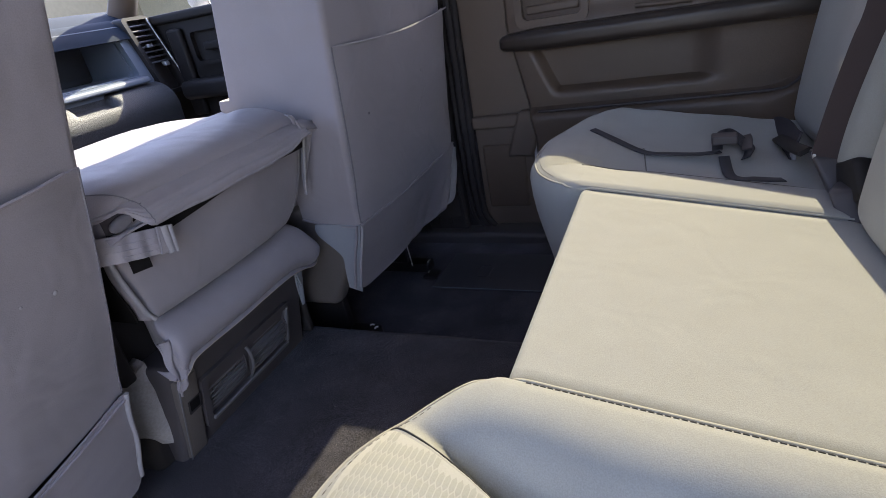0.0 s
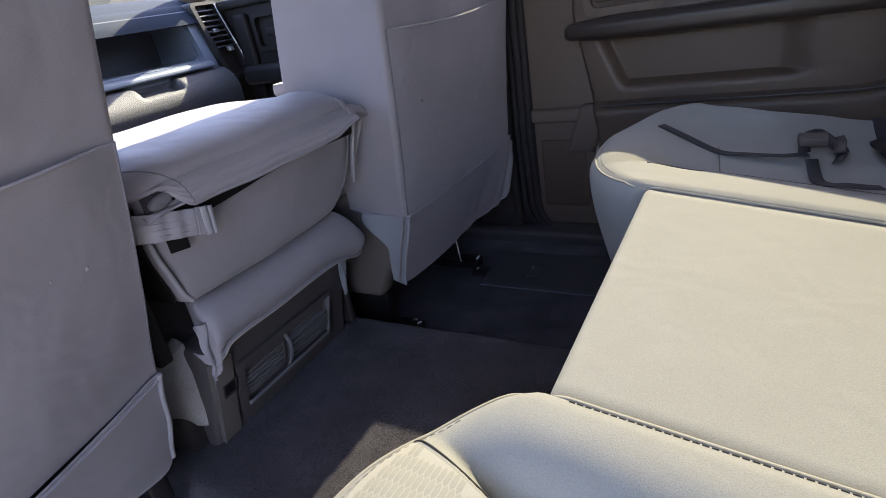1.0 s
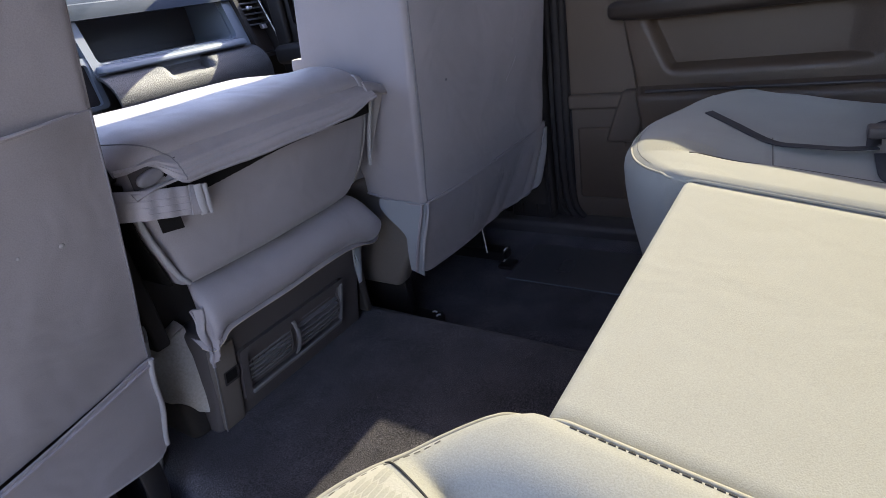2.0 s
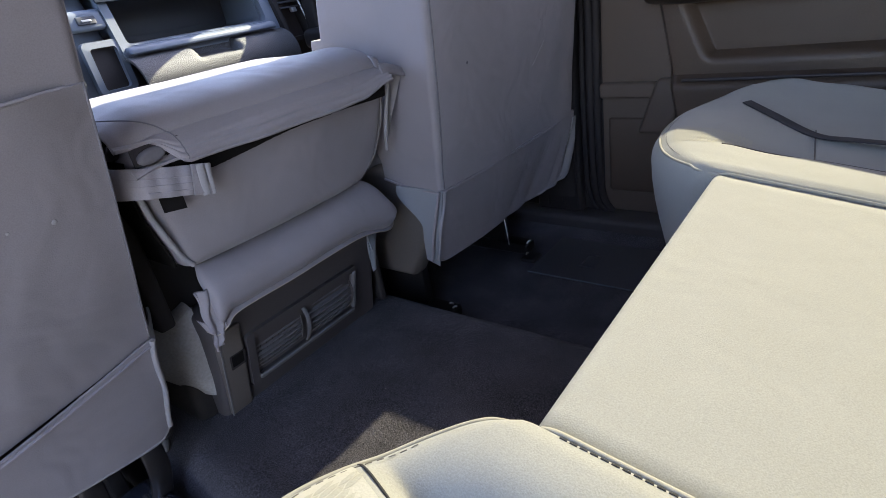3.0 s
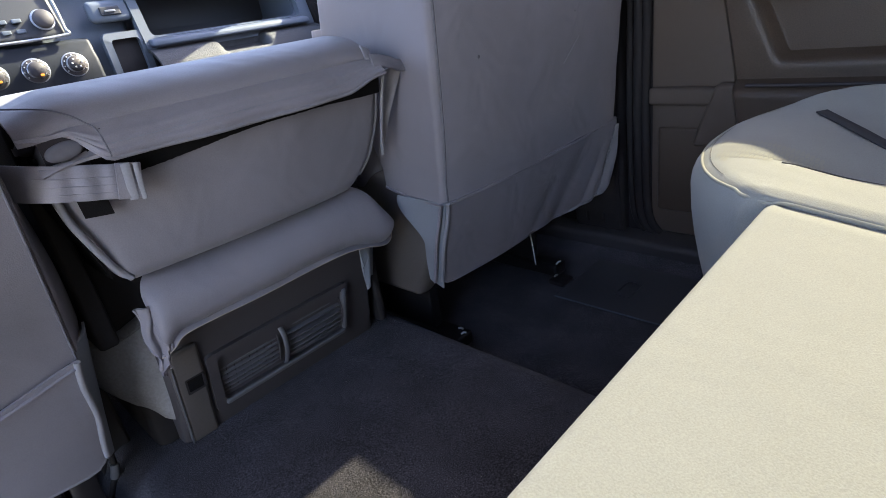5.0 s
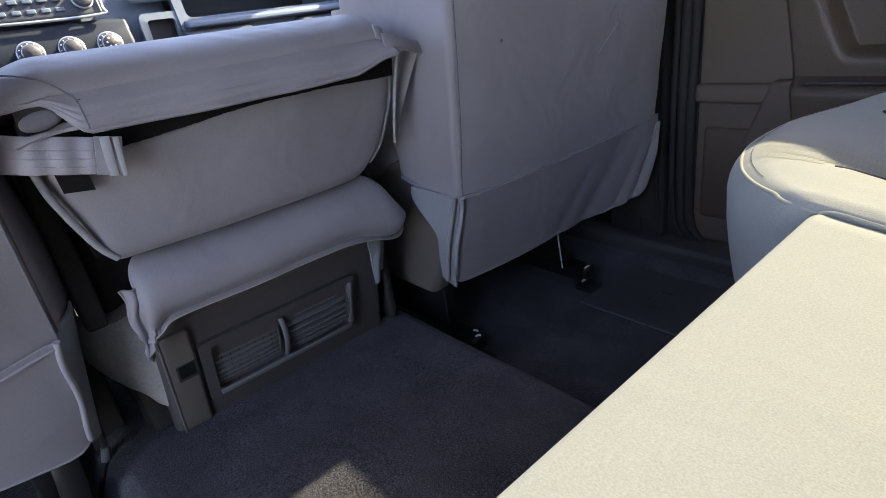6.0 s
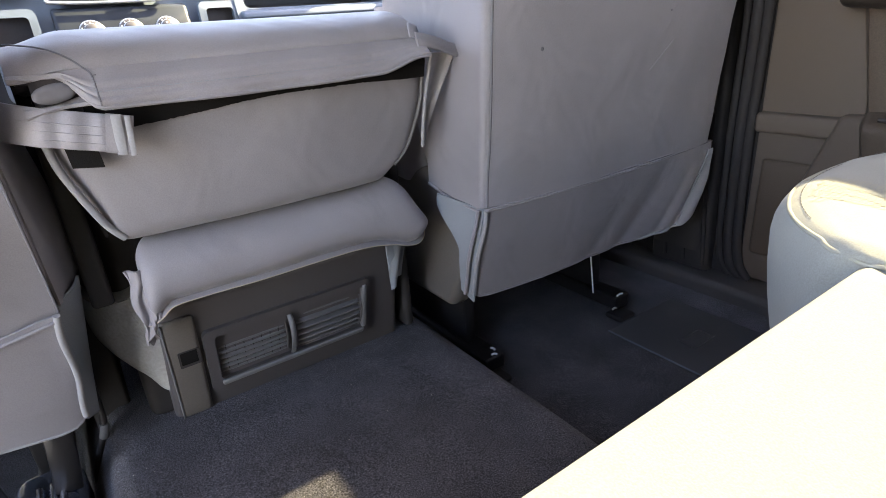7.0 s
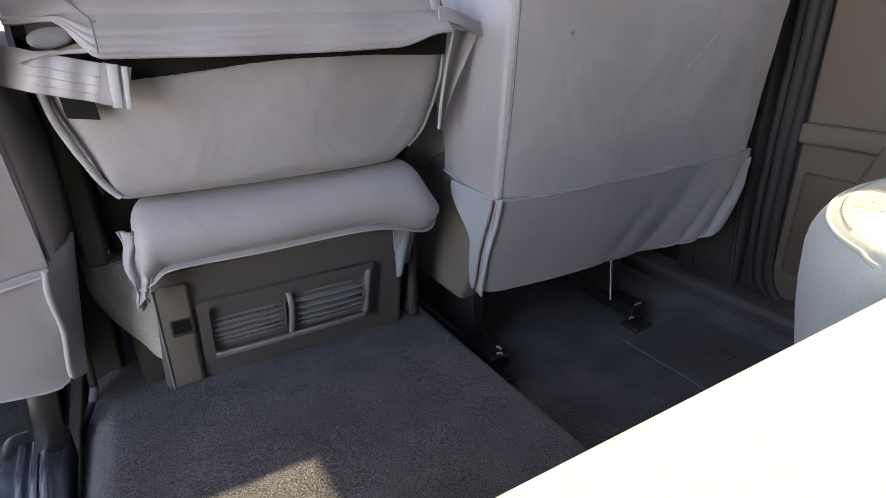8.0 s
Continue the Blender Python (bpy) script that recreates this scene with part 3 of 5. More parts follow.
bench = thing("rear_bench_seat", "beige-grey cloth rear bench seat in three sections", "bench seat", (0, -0.15, 0.02))
TOPS = {}
for sgn in (-1, 1):
    def warp(q, sgn=sgn):
        s = 0.231 + (q.x + 2.12) / 8
        v = (q.y + 0.25) / 0.5
        y = -0.375 + v * (front_line(s) + 0.375)
        drop = 0.12 - q.z
        y2 = y - 0.05 * ease(0.5, 1, v) * ease(0.03, 0.24, drop) * (0.5 + drop)
        return Vector((sgn * s, y2, outer_top(s, y, 1.0 if sgn < 0 else 0.28) - drop))
    bm = rounded((4.24, 0.5, 0.24), 0.034, (220, 110, 6), warp)
    bmesh.ops.recalc_face_normals(bm, faces=bm.faces)
    tree = TOPS[sgn] = BVHTree.FromBMesh(bm)

    def on(s, y, up=0.001, sgn=sgn, tree=tree):
        hit = tree.ray_cast(Vector((sgn * s, y, 1.0)), Vector((0, 0, -1)))[0]
        return Vector((sgn * s, y, (hit.z if hit else outer_top(s, y) - 0.03) + up))
    c = part("seat_cushion", bm, CLOTH, bench)
    line = [on(0.2345 + 0.004 * ease(-0.05, 0.0, y), y, 0.002) for y in (-0.36, -0.30, -0.24, -0.18, -0.12, -0.06, -0.03, 0.0, 0.012)]
    for p in line:
        p.x = sgn * (0.2328 if sgn < 0 else 0.2322)
        p.z = bench_base(p.y) + (0.0006 if sgn < 0 else 0.0004) - 0.004 * ease(0.0, 0.012, p.y)
    nose = [on(s, front_line(s) - 0.012, 0.0005) for s in (0.240, 0.248, 0.258, 0.275, 0.295, 0.32, 0.35, 0.39, 0.44, 0.50, 0.56, 0.62)]
    part("welt", sweep(smooth_line(line), 0.0024 if sgn < 0 else 0.0016), CLOTH_EDGE, c)
    part("nose_welt", sweep(smooth_line(line[-1:] + nose), 0.0019), CLOTH_EDGE, c)
    if sgn < 0:
        # Dark dashes paint the shaded groove under beige stitches.
        part("edge_groove_dashes", dashes(smooth_line([on(0.2366, p.y, 0.0004) for p in line[:-1]], 10), 0.0048, 0.0016, 0.0013, 0.0006), THREAD, c)
    part("nose_stitching", dashes(smooth_line([on(s, front_line(s) - 0.021, 0.0006) for s in (0.282, 0.295, 0.32, 0.35, 0.39, 0.44, 0.50, 0.56)], 10), 0.0045, 0.0030, 0.0008, 0.0005), THREAD_PALE, c)
    inner = [on(seam_s(y), y, 0.0006) for y in ((0.100, 0.09, 0.08, 0.07, 0.06, 0.045) if sgn < 0 else ()) + ( 0.03, 0.015, 0.0, -0.025, -0.05, -0.10, -0.16, -0.26, -0.35)]
    part("insert_seam", sweep(smooth_line(inner, 4), 0.0009), THREAD if sgn < 0 else THREAD_PALE, c)

    def insert(u, v):
        y = -0.34 + (front_line(0.341 + 0.32 * u) - 0.028 + 0.34) * v
        s = seam_s(y) + 0.005
        s += (0.66 - s) * u
        return on(s, y, 0.0004)
    if sgn < 0:
        part("insert_ground", sheet(insert, 80, 110, 0.0008), CLOTH_HEX, c, "pale ground of the woven insert")
    bm = bmesh.new()
    rise = 0.0006 if sgn < 0 else 0.0002
    lift = 0.0010 if sgn < 0 else 0.0004
    for i in range(0, 27):
        for j in range(-72, 30):
            y = j * 0.0047 + (0.00235 if i % 2 else 0)
            s = 0.312 + i * 0.0132
            if s < seam_s(y) + 0.010 or s > (0.65 if sgn < 0 else 0.385) or y > front_line(s) - 0.030 or y < (-0.33 if sgn < 0 else 0.0):
                continue
            ring = [on(s + 0.0079 * math.cos(radians(60 * k)), y + 0.0022 * math.sin(radians(60 * k)), lift) for k in range(6)]
            mid = bm.verts.new(on(s, y, lift + rise))
            rv = [bm.verts.new(p) for p in ring]
            for k in range(6):
                bm.faces.new((mid, rv[k], rv[(k + 1) % 6]))
    part("honeycomb_weave", bm, HEX_CELL, c, "honeycomb woven insert")["kind"] = "stuff"
    part("cross_seam", sweep(smooth_line([on(s, -0.072 + 0.10 * (s - 0.40), 0.0003) for s in (0.378, 0.40, 0.42, 0.445, 0.47)]), 0.0009), THREAD_PALE, c)

def centre_warp(q):
    y = -0.180 + q.y
    x = q.x / 8
    return Vector((x, y - 0.06 * ease(0.02, 0.2, 0.10 - q.z) * ease(0, 0.19, q.y), bench_base(y) - 0.002 - (0.10 - q.z)))


part("centre_cushion", rounded((3.700, 0.398, 0.20), 0.013, (24, 24, 4), centre_warp), CLOTH, bench, "flat plain cloth centre section")
part("bench_frame", box((-0.76, -0.50, 0.004), (0.76, -0.10, 0.26), 0.02), BLACK, bench, "dark carpeted seat base")


def back_front(z):
    return -0.350 - 0.16 * (z - 0.40)


for x0, x1, nm in ((-0.745, -0.262, "backrest"), (-0.25, 0.25, "centre_backrest"), (0.262, 0.745, "backrest")):
    cx, wx = (x0 + x1) / 2, x1 - x0

    def warp(q, cx=cx, wx=wx):
        z = 0.70 + q.z
        belly = 0.028 * (1 - (2 * q.x / wx) ** 4) * (1 - ((q.z) / 0.36) ** 4)
        dish = 0.018 * math.exp(-(q.x / 0.13) ** 2)
        return Vector((cx + q.x * (1 - 0.06 * ease(0.1, 0.34, q.z)), back_front(z) - 0.065 + q.y + (belly - dish) * (1 if q.y > 0 else 0), z))
    part(nm, rounded((wx, 0.13, 0.68), 0.045, (20, 3, 22), warp), CLOTH, bench)

def back_flap(u, v):
    """The dark cloth tail of the backrest, tucked behind the cushion."""
    top = Vector((0.745, -0.312, 0.372)).lerp(Vector((0.470, -0.322, 0.428)), u)
    low = Vector((0.735, -0.290, 0.352)).lerp(Vector((0.455, -0.306, 0.385)), u)
    return top.lerp(low, v) + Vector((0, 0.004 * math.sin(7 * u), 0.016 * math.sin(math.pi * min(1.0, 1.3 * u)) * (1 - v)))


part("backrest_flap", sheet(back_flap, 20, 8, 0.004), DARK_CLOTH_AND_SHADE, bench, "dark cloth flap at the foot of the backrest")
# belts
belt = thing("seat_belt", "dark maroon seat belt hanging in front of the rear backrest", "seat belt", (0.35, -0.35, 0.38))
part("webbing", sweep(smooth_line([(0.336, -0.338, 0.425), (0.334, -0.340, 0.45), (0.324, -0.350, 0.52), (0.312, -0.362, 0.59), (0.302, -0.372, 0.645), (0.285, -0.385, 0.80), (0.275, -0.425, 0.95), (0.265, -0.47, 1.06), (0.26, -0.55, 1.18), (0.26, -0.61, 1.28)]), 0.054, 0.002, up=(-1, 0.25, 0.0)), WEBBING, belt)
bm = rounded((1.0, 0.30, 1.0), 0.10, (4, 3, 4), lambda q: Vector((0.298, -0.362, 0.402)) + q.x * Vector((-0.105, -0.012, 0.046)) + q.z * Vector((0.062, 0.004, 0.046)) + Vector((0, 0.12 * q.y, 0)))
part("latch_housing", bm, UNDER, belt, "black plastic buckle boot")
part("housing_edge", sweep([Vector((0.372, -0.345, 0.398)), Vector((0.338, -0.343, 0.378)), Vector((0.308, -0.343, 0.358))], 0.0035), BLACK, belt)
part("latch_plate", box((0.340, -0.335, 0.424), (0.352, -0.312, 0.434), 0.003), STEEL, belt)
part("lower_stay", sweep(smooth_line([(0.352, -0.345, 0.375), (0.355, -0.36, 0.36), (0.36, -0.39, 0.33)]), 0.04, 0.004, up=(-1, 0.2, 0.3)), BLACK, belt)
buckle = thing("belt_buckle", "black plastic belt buckle tucked behind the cushion", "belt buckle", (0.33, -0.355, 0.36), group="belt buckles")
bm = rounded((0.045, 0.034, 0.095), 0.008, (2, 2, 3), lambda q: Vector((0.335 + q.x + 0.5 * q.z, -0.345 + q.y + 0.35 * q.z, 0.392 + 0.8 * q.z)))
part("housing", bm, BLACK, buckle)
part("stalk", sweep([Vector((0.30, -0.375, 0.32)), Vector((0.31, -0.365, 0.345)), Vector((0.322, -0.355, 0.365))], 0.03, 0.006, up=(0, 1, 0)), BLACK, buckle)
for dx, dy, dz, rx, rz in ((0.13, -0.010, -0.040, -35, 20), (-0.09, -0.012, -0.02, -10, -25)):
    copy_thing(buckle, Matrix.Translation((0.33 + dx, -0.355 + dy, 0.36 + dz)) @ pose(0, 0, 0, rx, 0, rz))

tongue = thing("belt_tongue", "black belt tongue with a pale label behind the cushion", "belt tongue", (0.45, -0.32, 0.38))
part("tongue", sweep(smooth_line([(0.585, -0.302, 0.384), (0.52, -0.304, 0.396), (0.45, -0.306, 0.409), (0.39, -0.312, 0.420)]), 0.022, 0.008, up=(0, 0.5, 1)), UNDER, tongue)
part("label", box((0.418, -0.306, 0.396), (0.446, -0.300, 0.408), 0.002), COVER_TRIM, tongue, "small pale label")
strap = thing("loose_strap", "charcoal webbing strap with loop lying on the rear cushion", "strap", (0.45, -0.10, 0.42))


def on_seat(x, y, up=0.004):
    hit = TOPS[1].ray_cast(Vector((x, y, 1.0)), Vector((0, 0, -1)))[0]
    return (x, y, (hit.z if hit else outer_top(abs(x), y)) + up)


part("long_tail", sweep(smooth_line([on_seat(0.525, 0.035), on_seat(0.490, -0.008), on_seat(0.450, -0.065), on_seat(0.445, -0.11, 0.006), on_seat(0.452, -0.16, 0.008), on_seat(0.462, -0.195, 0.01)]), 0.016, 0.002), WEB_GREY, strap)
part("loop", sweep(smooth_line([on_seat(0.46, -0.19, 0.012), on_seat(0.495, -0.192, 0.016), on_seat(0.535, -0.196, 0.017), on_seat(0.560, -0.207, 0.020), on_seat(0.540, -0.222, 0.020), on_seat(0.505, -0.236, 0.016), on_seat(0.475, -0.243, 0.014), on_seat(0.45, -0.235, 0.008)]), 0.018, 0.002,
                       up=lambda t: (0.25, 0.3, 1.0 - 0.3 * t)), WEB_GREY, strap)
part("keeper", sweep(smooth_line([on_seat(0.545, -0.243, 0.018), on_seat(0.505, -0.242, 0.022), on_seat(0.468, -0.238, 0.016)]), 0.017, 0.003, up=(0.1, 0.3, 1)), BLACK, strap)
part("short_tail", sweep(smooth_line([on_seat(0.445, -0.20, 0.010), on_seat(0.40, -0.205, 0.006), on_seat(0.375, -0.215, 0.006), on_seat(0.352, -0.232, 0.006), on_seat(0.345, -0.258, 0.008), on_seat(0.352, -0.28, 0.010)]), 0.018, 0.002), WEB_GREY, strap)
part("slider", box((0.452, -0.222, 0.418), (0.482, -0.180, 0.434), 0.004), BLACK, strap)


# ---- front seats ----
CLIPS = {0.325: (((0.333, 0.706, 0.055), (0.334, 0.690, 0.056)), ((0.335, 0.556, 0.055), (0.336, 0.545, 0.056)), ((0.322, 0.538, 0.055), (0.330, 0.532, 0.056))),
         0.665: (((0.652, 0.534, 0.055), (0.668, 0.533, 0.056)), ((0.645, 0.529, 0.032), (0.632, 0.527, 0.034)))}


def front_seat(name, label, sgn, y_off, hem, lean, inb):
    """A seat in a grey cover; sgn +1: the inboard edge looks to -x. Numbers are the passenger's."""
    st = thing(name, label, "car seat", (sgn * 0.53, 0.75 + y_off, 0.02), group="covered front seats")

    def X(v):
        return sgn * v

    def rear(z):
        return 0.464 + y_off - lean * (z - 0.355)

    def bulge(x, z):
        """How far the back cloth stands out to the rear."""
        u = (x - 0.53) / 0.27
        return (0.014 * (1 - abs(u) ** 2.3) if sgn > 0 else 0.024 * (1 - abs(u) ** 2.2)) if abs(u) < 1 else 0.0

    def back_warp(q):
        z = 0.70 + q.z
        taper = 1 - 0.025 * ease(-0.15, 0.36, q.z) if q.x > 0 else 1.0
        x = 0.532 + q.x * taper - (inb * ease(-0.36, -0.31, q.z) if q.x < 0 else 0.0)
        deep = (q.y + 0.105) / 0.21
        y = rear(z) + (deep * (0.252 - 0.035 * ease(0.5, 1.0, z))) - (1 - deep) * bulge(x, z) * 0.8
        if deep > 0.5:
            x = 0.532 + (x - 0.532) * (1 + 0.04 * (deep - 0.5))
        y += 0.003 * noise.noise((x * 14, z * 9, y_off * 30)) * (1 - deep)
        z += 0.24 * ease(0.46, 0.80, deep) * ease(-0.06, -0.35, q.z) + 0.012 * ease(0.0, 0.4, deep) * ease(-0.25, -0.35, q.z)
        return Vector((X(x), y, z))
    back = part("backrest", rounded((0.545, 0.21, 0.70), 0.011, (26, 8, 34), back_warp), COVER, st)
    # upper edge of the back pocket and the seam lines
    def hem_pt(u, out=0.0):
        x = 0.262 - inb + (0.53 + inb) * u
        z = hem + 0.004 - 0.012 * math.sin(math.pi * u) + 0.012 * u
        return Vector((X(x), rear(z) - bulge(x, z) - out, z))
    # The passenger's hem takes paler tape to paint its sun glint.
    part("pocket_hem", sweep([hem_pt(i / 30, 0.0075 * ease(0.0, 0.12, i / 30) + 0.012 * ease(0.7, 1.0, i / 30) + 0.006 * math.exp(-((i / 30 - 0.2) / 0.1) ** 2)) for i in range(1, 31)], 0.0018), COVER_TRIM if sgn > 0 else COVER, back)

    def pocket(u, v):
        x0 = 0.268 - inb * ease(0, 0.35, v) if sgn > 0 else 0.243
        x = x0 + (0.788 - x0) * u
        top = hem_pt(u).z
        low = 0.358 if sgn > 0 else 0.345 - 0.076 * u
        z = low + (top - low) * v
        wr = 0.004 * math.sin(9 * u + 3 * v) * u * (1 - v) + 0.0035 * noise.noise((x * 10, z * 12, 2.0 + y_off))
        full = 0.007 * ease(0, 0.15, v) * (0.35 + 0.65 * v) * ease(0, 0.10, u)
        return Vector((X(x), rear(z) - bulge(x, z) - 0.003 * ease(0, 0.05, u) - full * (0.4 + 0.6 * ease(0, 0.2, u) * (1 - 0.2 * ease(0.8, 1, u))) - wr, z))
    part("back_pocket", sheet(pocket, 40, 40, 0.0025), COVER, back)
    part("panel_seam", sweep([pocket(0.0, i / 24) + Vector((X(-0.001), -0.001, 0)) for i in range(25)], 0.0013), SEAM, back)
    if sgn > 0:
        part("scuff", sweep([Vector((0.604, rear(0.551) - bulge(0.6, 0.55) - 0.0125, 0.551)), Vector((0.58, rear(0.531) - bulge(0.58, 0.53) - 0.0125, 0.532)), Vector((0.555, rear(0.512) - bulge(0.555, 0.51) - 0.0122, 0.512))], 0.0022, 0.0006, up=(0, -1, 0)), COVER_TRIM, back, "pale scuff mark")
    # small rubbed spots on the cloth
    for sx, sz, sr in (((0.315, 0.548, 0.0030), (0.352, 0.557, 0.0018)) if sgn < 0 else ((0.330, 0.556, 0.0028), (0.585, 0.590, 0.0016))):
        spot = pocket(min(1.0, max(0.0, (sx - 0.256) / 0.532)), (sz - 0.35) / (hem - 0.35))
        part("spot", disc(spot + Vector((0, 0.0006, 0)), (0, -1, -lean), sr, 0.0022, 10), COVER_TRIM if sgn < 0 else SEAM, back)
    # skirt below the lower seam
    def skirt(u, v):
        if sgn > 0:
            x = 0.262 + (0.541 + 0.050 * v - 0.058 * v * v) * u
            low = 0.201 + 0.010 * (1 - math.sqrt(max(0.0, 1 - (1 - min(1.0, u / 0.07)) ** 2)))
            low += 0.040 * (1 - math.sqrt(max(0.0, 1 - (max(0.0, u - 0.92) / 0.08) ** 2)))
        else:
            x = 0.246 + 0.010 * v + 0.548 * u
            low = 0.178 + 0.12 * u + 0.018 * (1 - math.sqrt(max(0.0, 1 - (1 - min(1.0, u / 0.06)) ** 2)))
        z0 = 0.357 + 0.004 * u if sgn > 0 else 0.346 - 0.074 * u
        z = z0 + (low - z0) * v
        fold = 0.004 * v * math.sin(13 * u + 1.2 * v) * (0.3 + 0.7 * ease(0.5, 0.9, u))
        for c, wide, deep in ((0.46, 0.030, 0.003), (0.61, 0.036, 0.004), (0.77, 0.026, 0.004), (0.88, 0.030, 0.008)):
            fold += deep * ease(0.05, 0.7, v) * math.exp(-((u - c - 0.14 * (1 - v)) / wide) ** 2)
        push = 0.042 - 0.030 * ease(0.60, 1.0, u) * (sgn > 0)
        return Vector((X(x), rear(0.357) - bulge(min(x, 0.79), z) - 0.004 + push * v + fold, z))
    sk = part("skirt", sheet(skirt, 110, 24, 0.003), COVER, st)
    part("skirt_binding", sweep([skirt(i / 40, 1.0) for i in range(41)], 0.0026), COVER_TRIM if sgn < 0 else COVER, sk)
    part("corner_binding", sweep([skirt(0.0, i / 12) + Vector((X(-0.002 + 0.002 * math.sin(i * 0.7)), -0.003, 0)) for i in range(13)], 0.0036), COVER_TRIM, sk)
    if sgn > 0:
        part("corner_binding", sweep([skirt(0.0, i / 12) + Vector((X(-0.011 + 0.002 * math.sin(1 + i * 0.6)), 0.006, 0)) for i in range(13)], 0.0030), COVER, sk)
    # Paler cloth on the outer hem and corner paints the light they catch.
    part("outer_binding", sweep([skirt(0.70 + 0.30 * i / 24, 1.0) + Vector((0, -0.001, 0)) for i in range(25)], 0.0030), COVER_TRIM, sk)
    if sgn > 0:
        part("turned_hem", sheet(lambda a, b: skirt(0.995 - (1 - a) * (0.012 + 0.085 * b), 0.12 + 0.875 * b) + Vector((0.002 * a, -0.003 - 0.003 * a, 0)), 16, 20, 0.002), COVER_TRIM, sk, "turned-up hem corner, painted paler for the light on it")
    seam = [skirt(i / 24, 0.02 if sgn > 0 else 0.05) + Vector((0, -0.003, 0)) for i in range(25)]
    part("lower_seam", sweep(seam, 0.0010 if sgn > 0 else 0.0022), COVER, sk)
    # side panel's lower edge, pale gusset and the plastic shield under it
    def gusset(u, v):
        """A sickle: wide under the side panel, a narrow strip down to the skirt's corner."""
        z = 0.356 + 0.006 * u - (0.158 - 0.004 * u) * v
        wide = 0.030 + 0.070 * (1 - ease(0.05, 0.55, v) ** 1.0) + 0.006 * math.sin(math.pi * v)
        flare = 0.010 * (1 - v)
        if sgn < 0:
            near = Vector((0.246, 0.563, 0.352)).lerp(Vector((0.257, 0.600, 0.186)), v)
            far = Vector((0.217, 0.600, 0.366)).lerp(Vector((0.248, 0.642, 0.172)), v)
            p = near.lerp(far, u)
            return Vector((X(p.x - 0.006 * math.sin(math.pi * u)), p.y, p.z))
        y = rear(0.35) - 0.002 + 0.036 * v + wide * u
        return Vector((X(0.262 - flare * u - 0.003 * math.sin(3 * v)), y, z))
    part("gusset", sheet(gusset, 14, 30, 0.003), GUSSET, st, "pale blue-grey mesh side gusset")
    if sgn < 0:
        def bolster(u, v):
            z = 0.350 + 0.55 * v
            out = 0.026 * ease(0.66, 0.38, z) * math.sin(u * math.pi / 2)
            return Vector((X(0.2395 - out), rear(z) + 0.006 + 0.11 * u, z + 0.016 * u * (1 - v)))
        part("side_bolster", sheet(bolster, 14, 40, 0.003), COVER, st, "rounded side of the seat cover")

    def side_panel(u, v):
        low = 0.352 + 0.002 * u + 0.016 * u * u
        z = low + (0.92 - low) * v
        turn = radians(50) * (1 - min(1.0, u / 0.12))
        return Vector((X(0.2707 - 0.0115 * math.cos(turn)), rear(z) + 0.011 - 0.0115 * math.sin(turn) + (0.122 + 0.05 * v) * max(0.0, u - 0.12) / 0.88, z))
    if sgn > 0:
        sd = part("side_panel", sheet(side_panel, 50, 40, 0.0006), COVER, st)
        part("panel_hem", sweep([side_panel(i / 20, 0.0) + Vector((-0.001, 0, 0)) for i in range(21)], 0.0022), COVER, sd)
    shield = rounded((0.05, 0.36, 0.24), 0.02, (2, 8, 6), lambda q: Vector((X(0.298 + q.x), 0.70 + y_off + q.y - 0.25 * q.z + 0.03 * ease(-0.05, -0.18, q.y) * ease(0, -0.12, q.z), 0.265 + q.z)))
    # Same cover twice: passenger's painted paler as lit, driver's darker as shaded.
    part("side_shield", shield, STRIP if sgn > 0 else UNDER, st, "dark plastic recliner cover")
    part("seat_cushion", rounded((0.53, 0.46, 0.20), 0.06, (10, 10, 4), lambda q: Vector((X(0.53 + q.x), 0.86 + y_off + q.y, 0.42 + 0.12 * (q.y + 0.23) * 0.6 + q.z))), COVER, st)
    part("seat_pan", box((min(X(0.30), X(0.76)), 0.56 + y_off, 0.20), (max(X(0.30), X(0.76)), 1.02 + y_off, 0.31), 0.02), UNDER, st)
    for x in (0.325, 0.665):
        rail = part("track_rail", box((min(X(x - 0.022), X(x + 0.022)), 0.53 + y_off, 0.024), (max(X(x - 0.022), X(x + 0.022)), 1.0 + y_off, 0.054), 0.006), PAINTED, st, "black steel seat track")
        part("rail_foot", box((min(X(x - 0.024), X(x + 0.024)), 0.512 + y_off, 0.002), (max(X(x - 0.024), X(x + 0.024)), 0.555 + y_off, 0.014), 0.006), UNDER, rail)
        part("riser", box((min(X(x - 0.012), X(x + 0.012)), 0.60 + y_off, 0.052), (max(X(x - 0.012), X(x + 0.012)), 0.95 + y_off, 0.22), 0.004), PAINTED, rail)
        # Added bits of pale wire paint the glints along the track.
        for a, b in CLIPS[x]:
            ends = [Vector((X(p[0]), p[1] + y_off, p[2])) for p in (a, b)]
            part("glint_clip", sweep([ends[0], ends[0].lerp(ends[1], 0.5) + Vector((0, 0, 0.002)), ends[1]], 0.0020), GLINT_WIRE, rail, "small pale wire clip standing in for a glint")
    part("adjust_wire", sweep(smooth_line([(X(0.599), 0.566 + y_off, 0.20), (X(0.603), 0.562 + y_off, 0.135), (X(0.607), 0.562 + y_off, 0.108), (X(0.612), 0.562 + y_off, 0.066)]), 0.0014), GLINT_WIRE, st, "bent adjuster wire, near white to paint its glint")
    return st


front_seat("front_passenger_seat", "front passenger seat in a grey fitted cloth cover", 1, 0.0, 0.690, 0.09, 0.0)
front_seat("front_driver_seat", "front driver seat in a grey fitted cloth cover", -1, 0.092, 0.652, 0.40, 0.022)

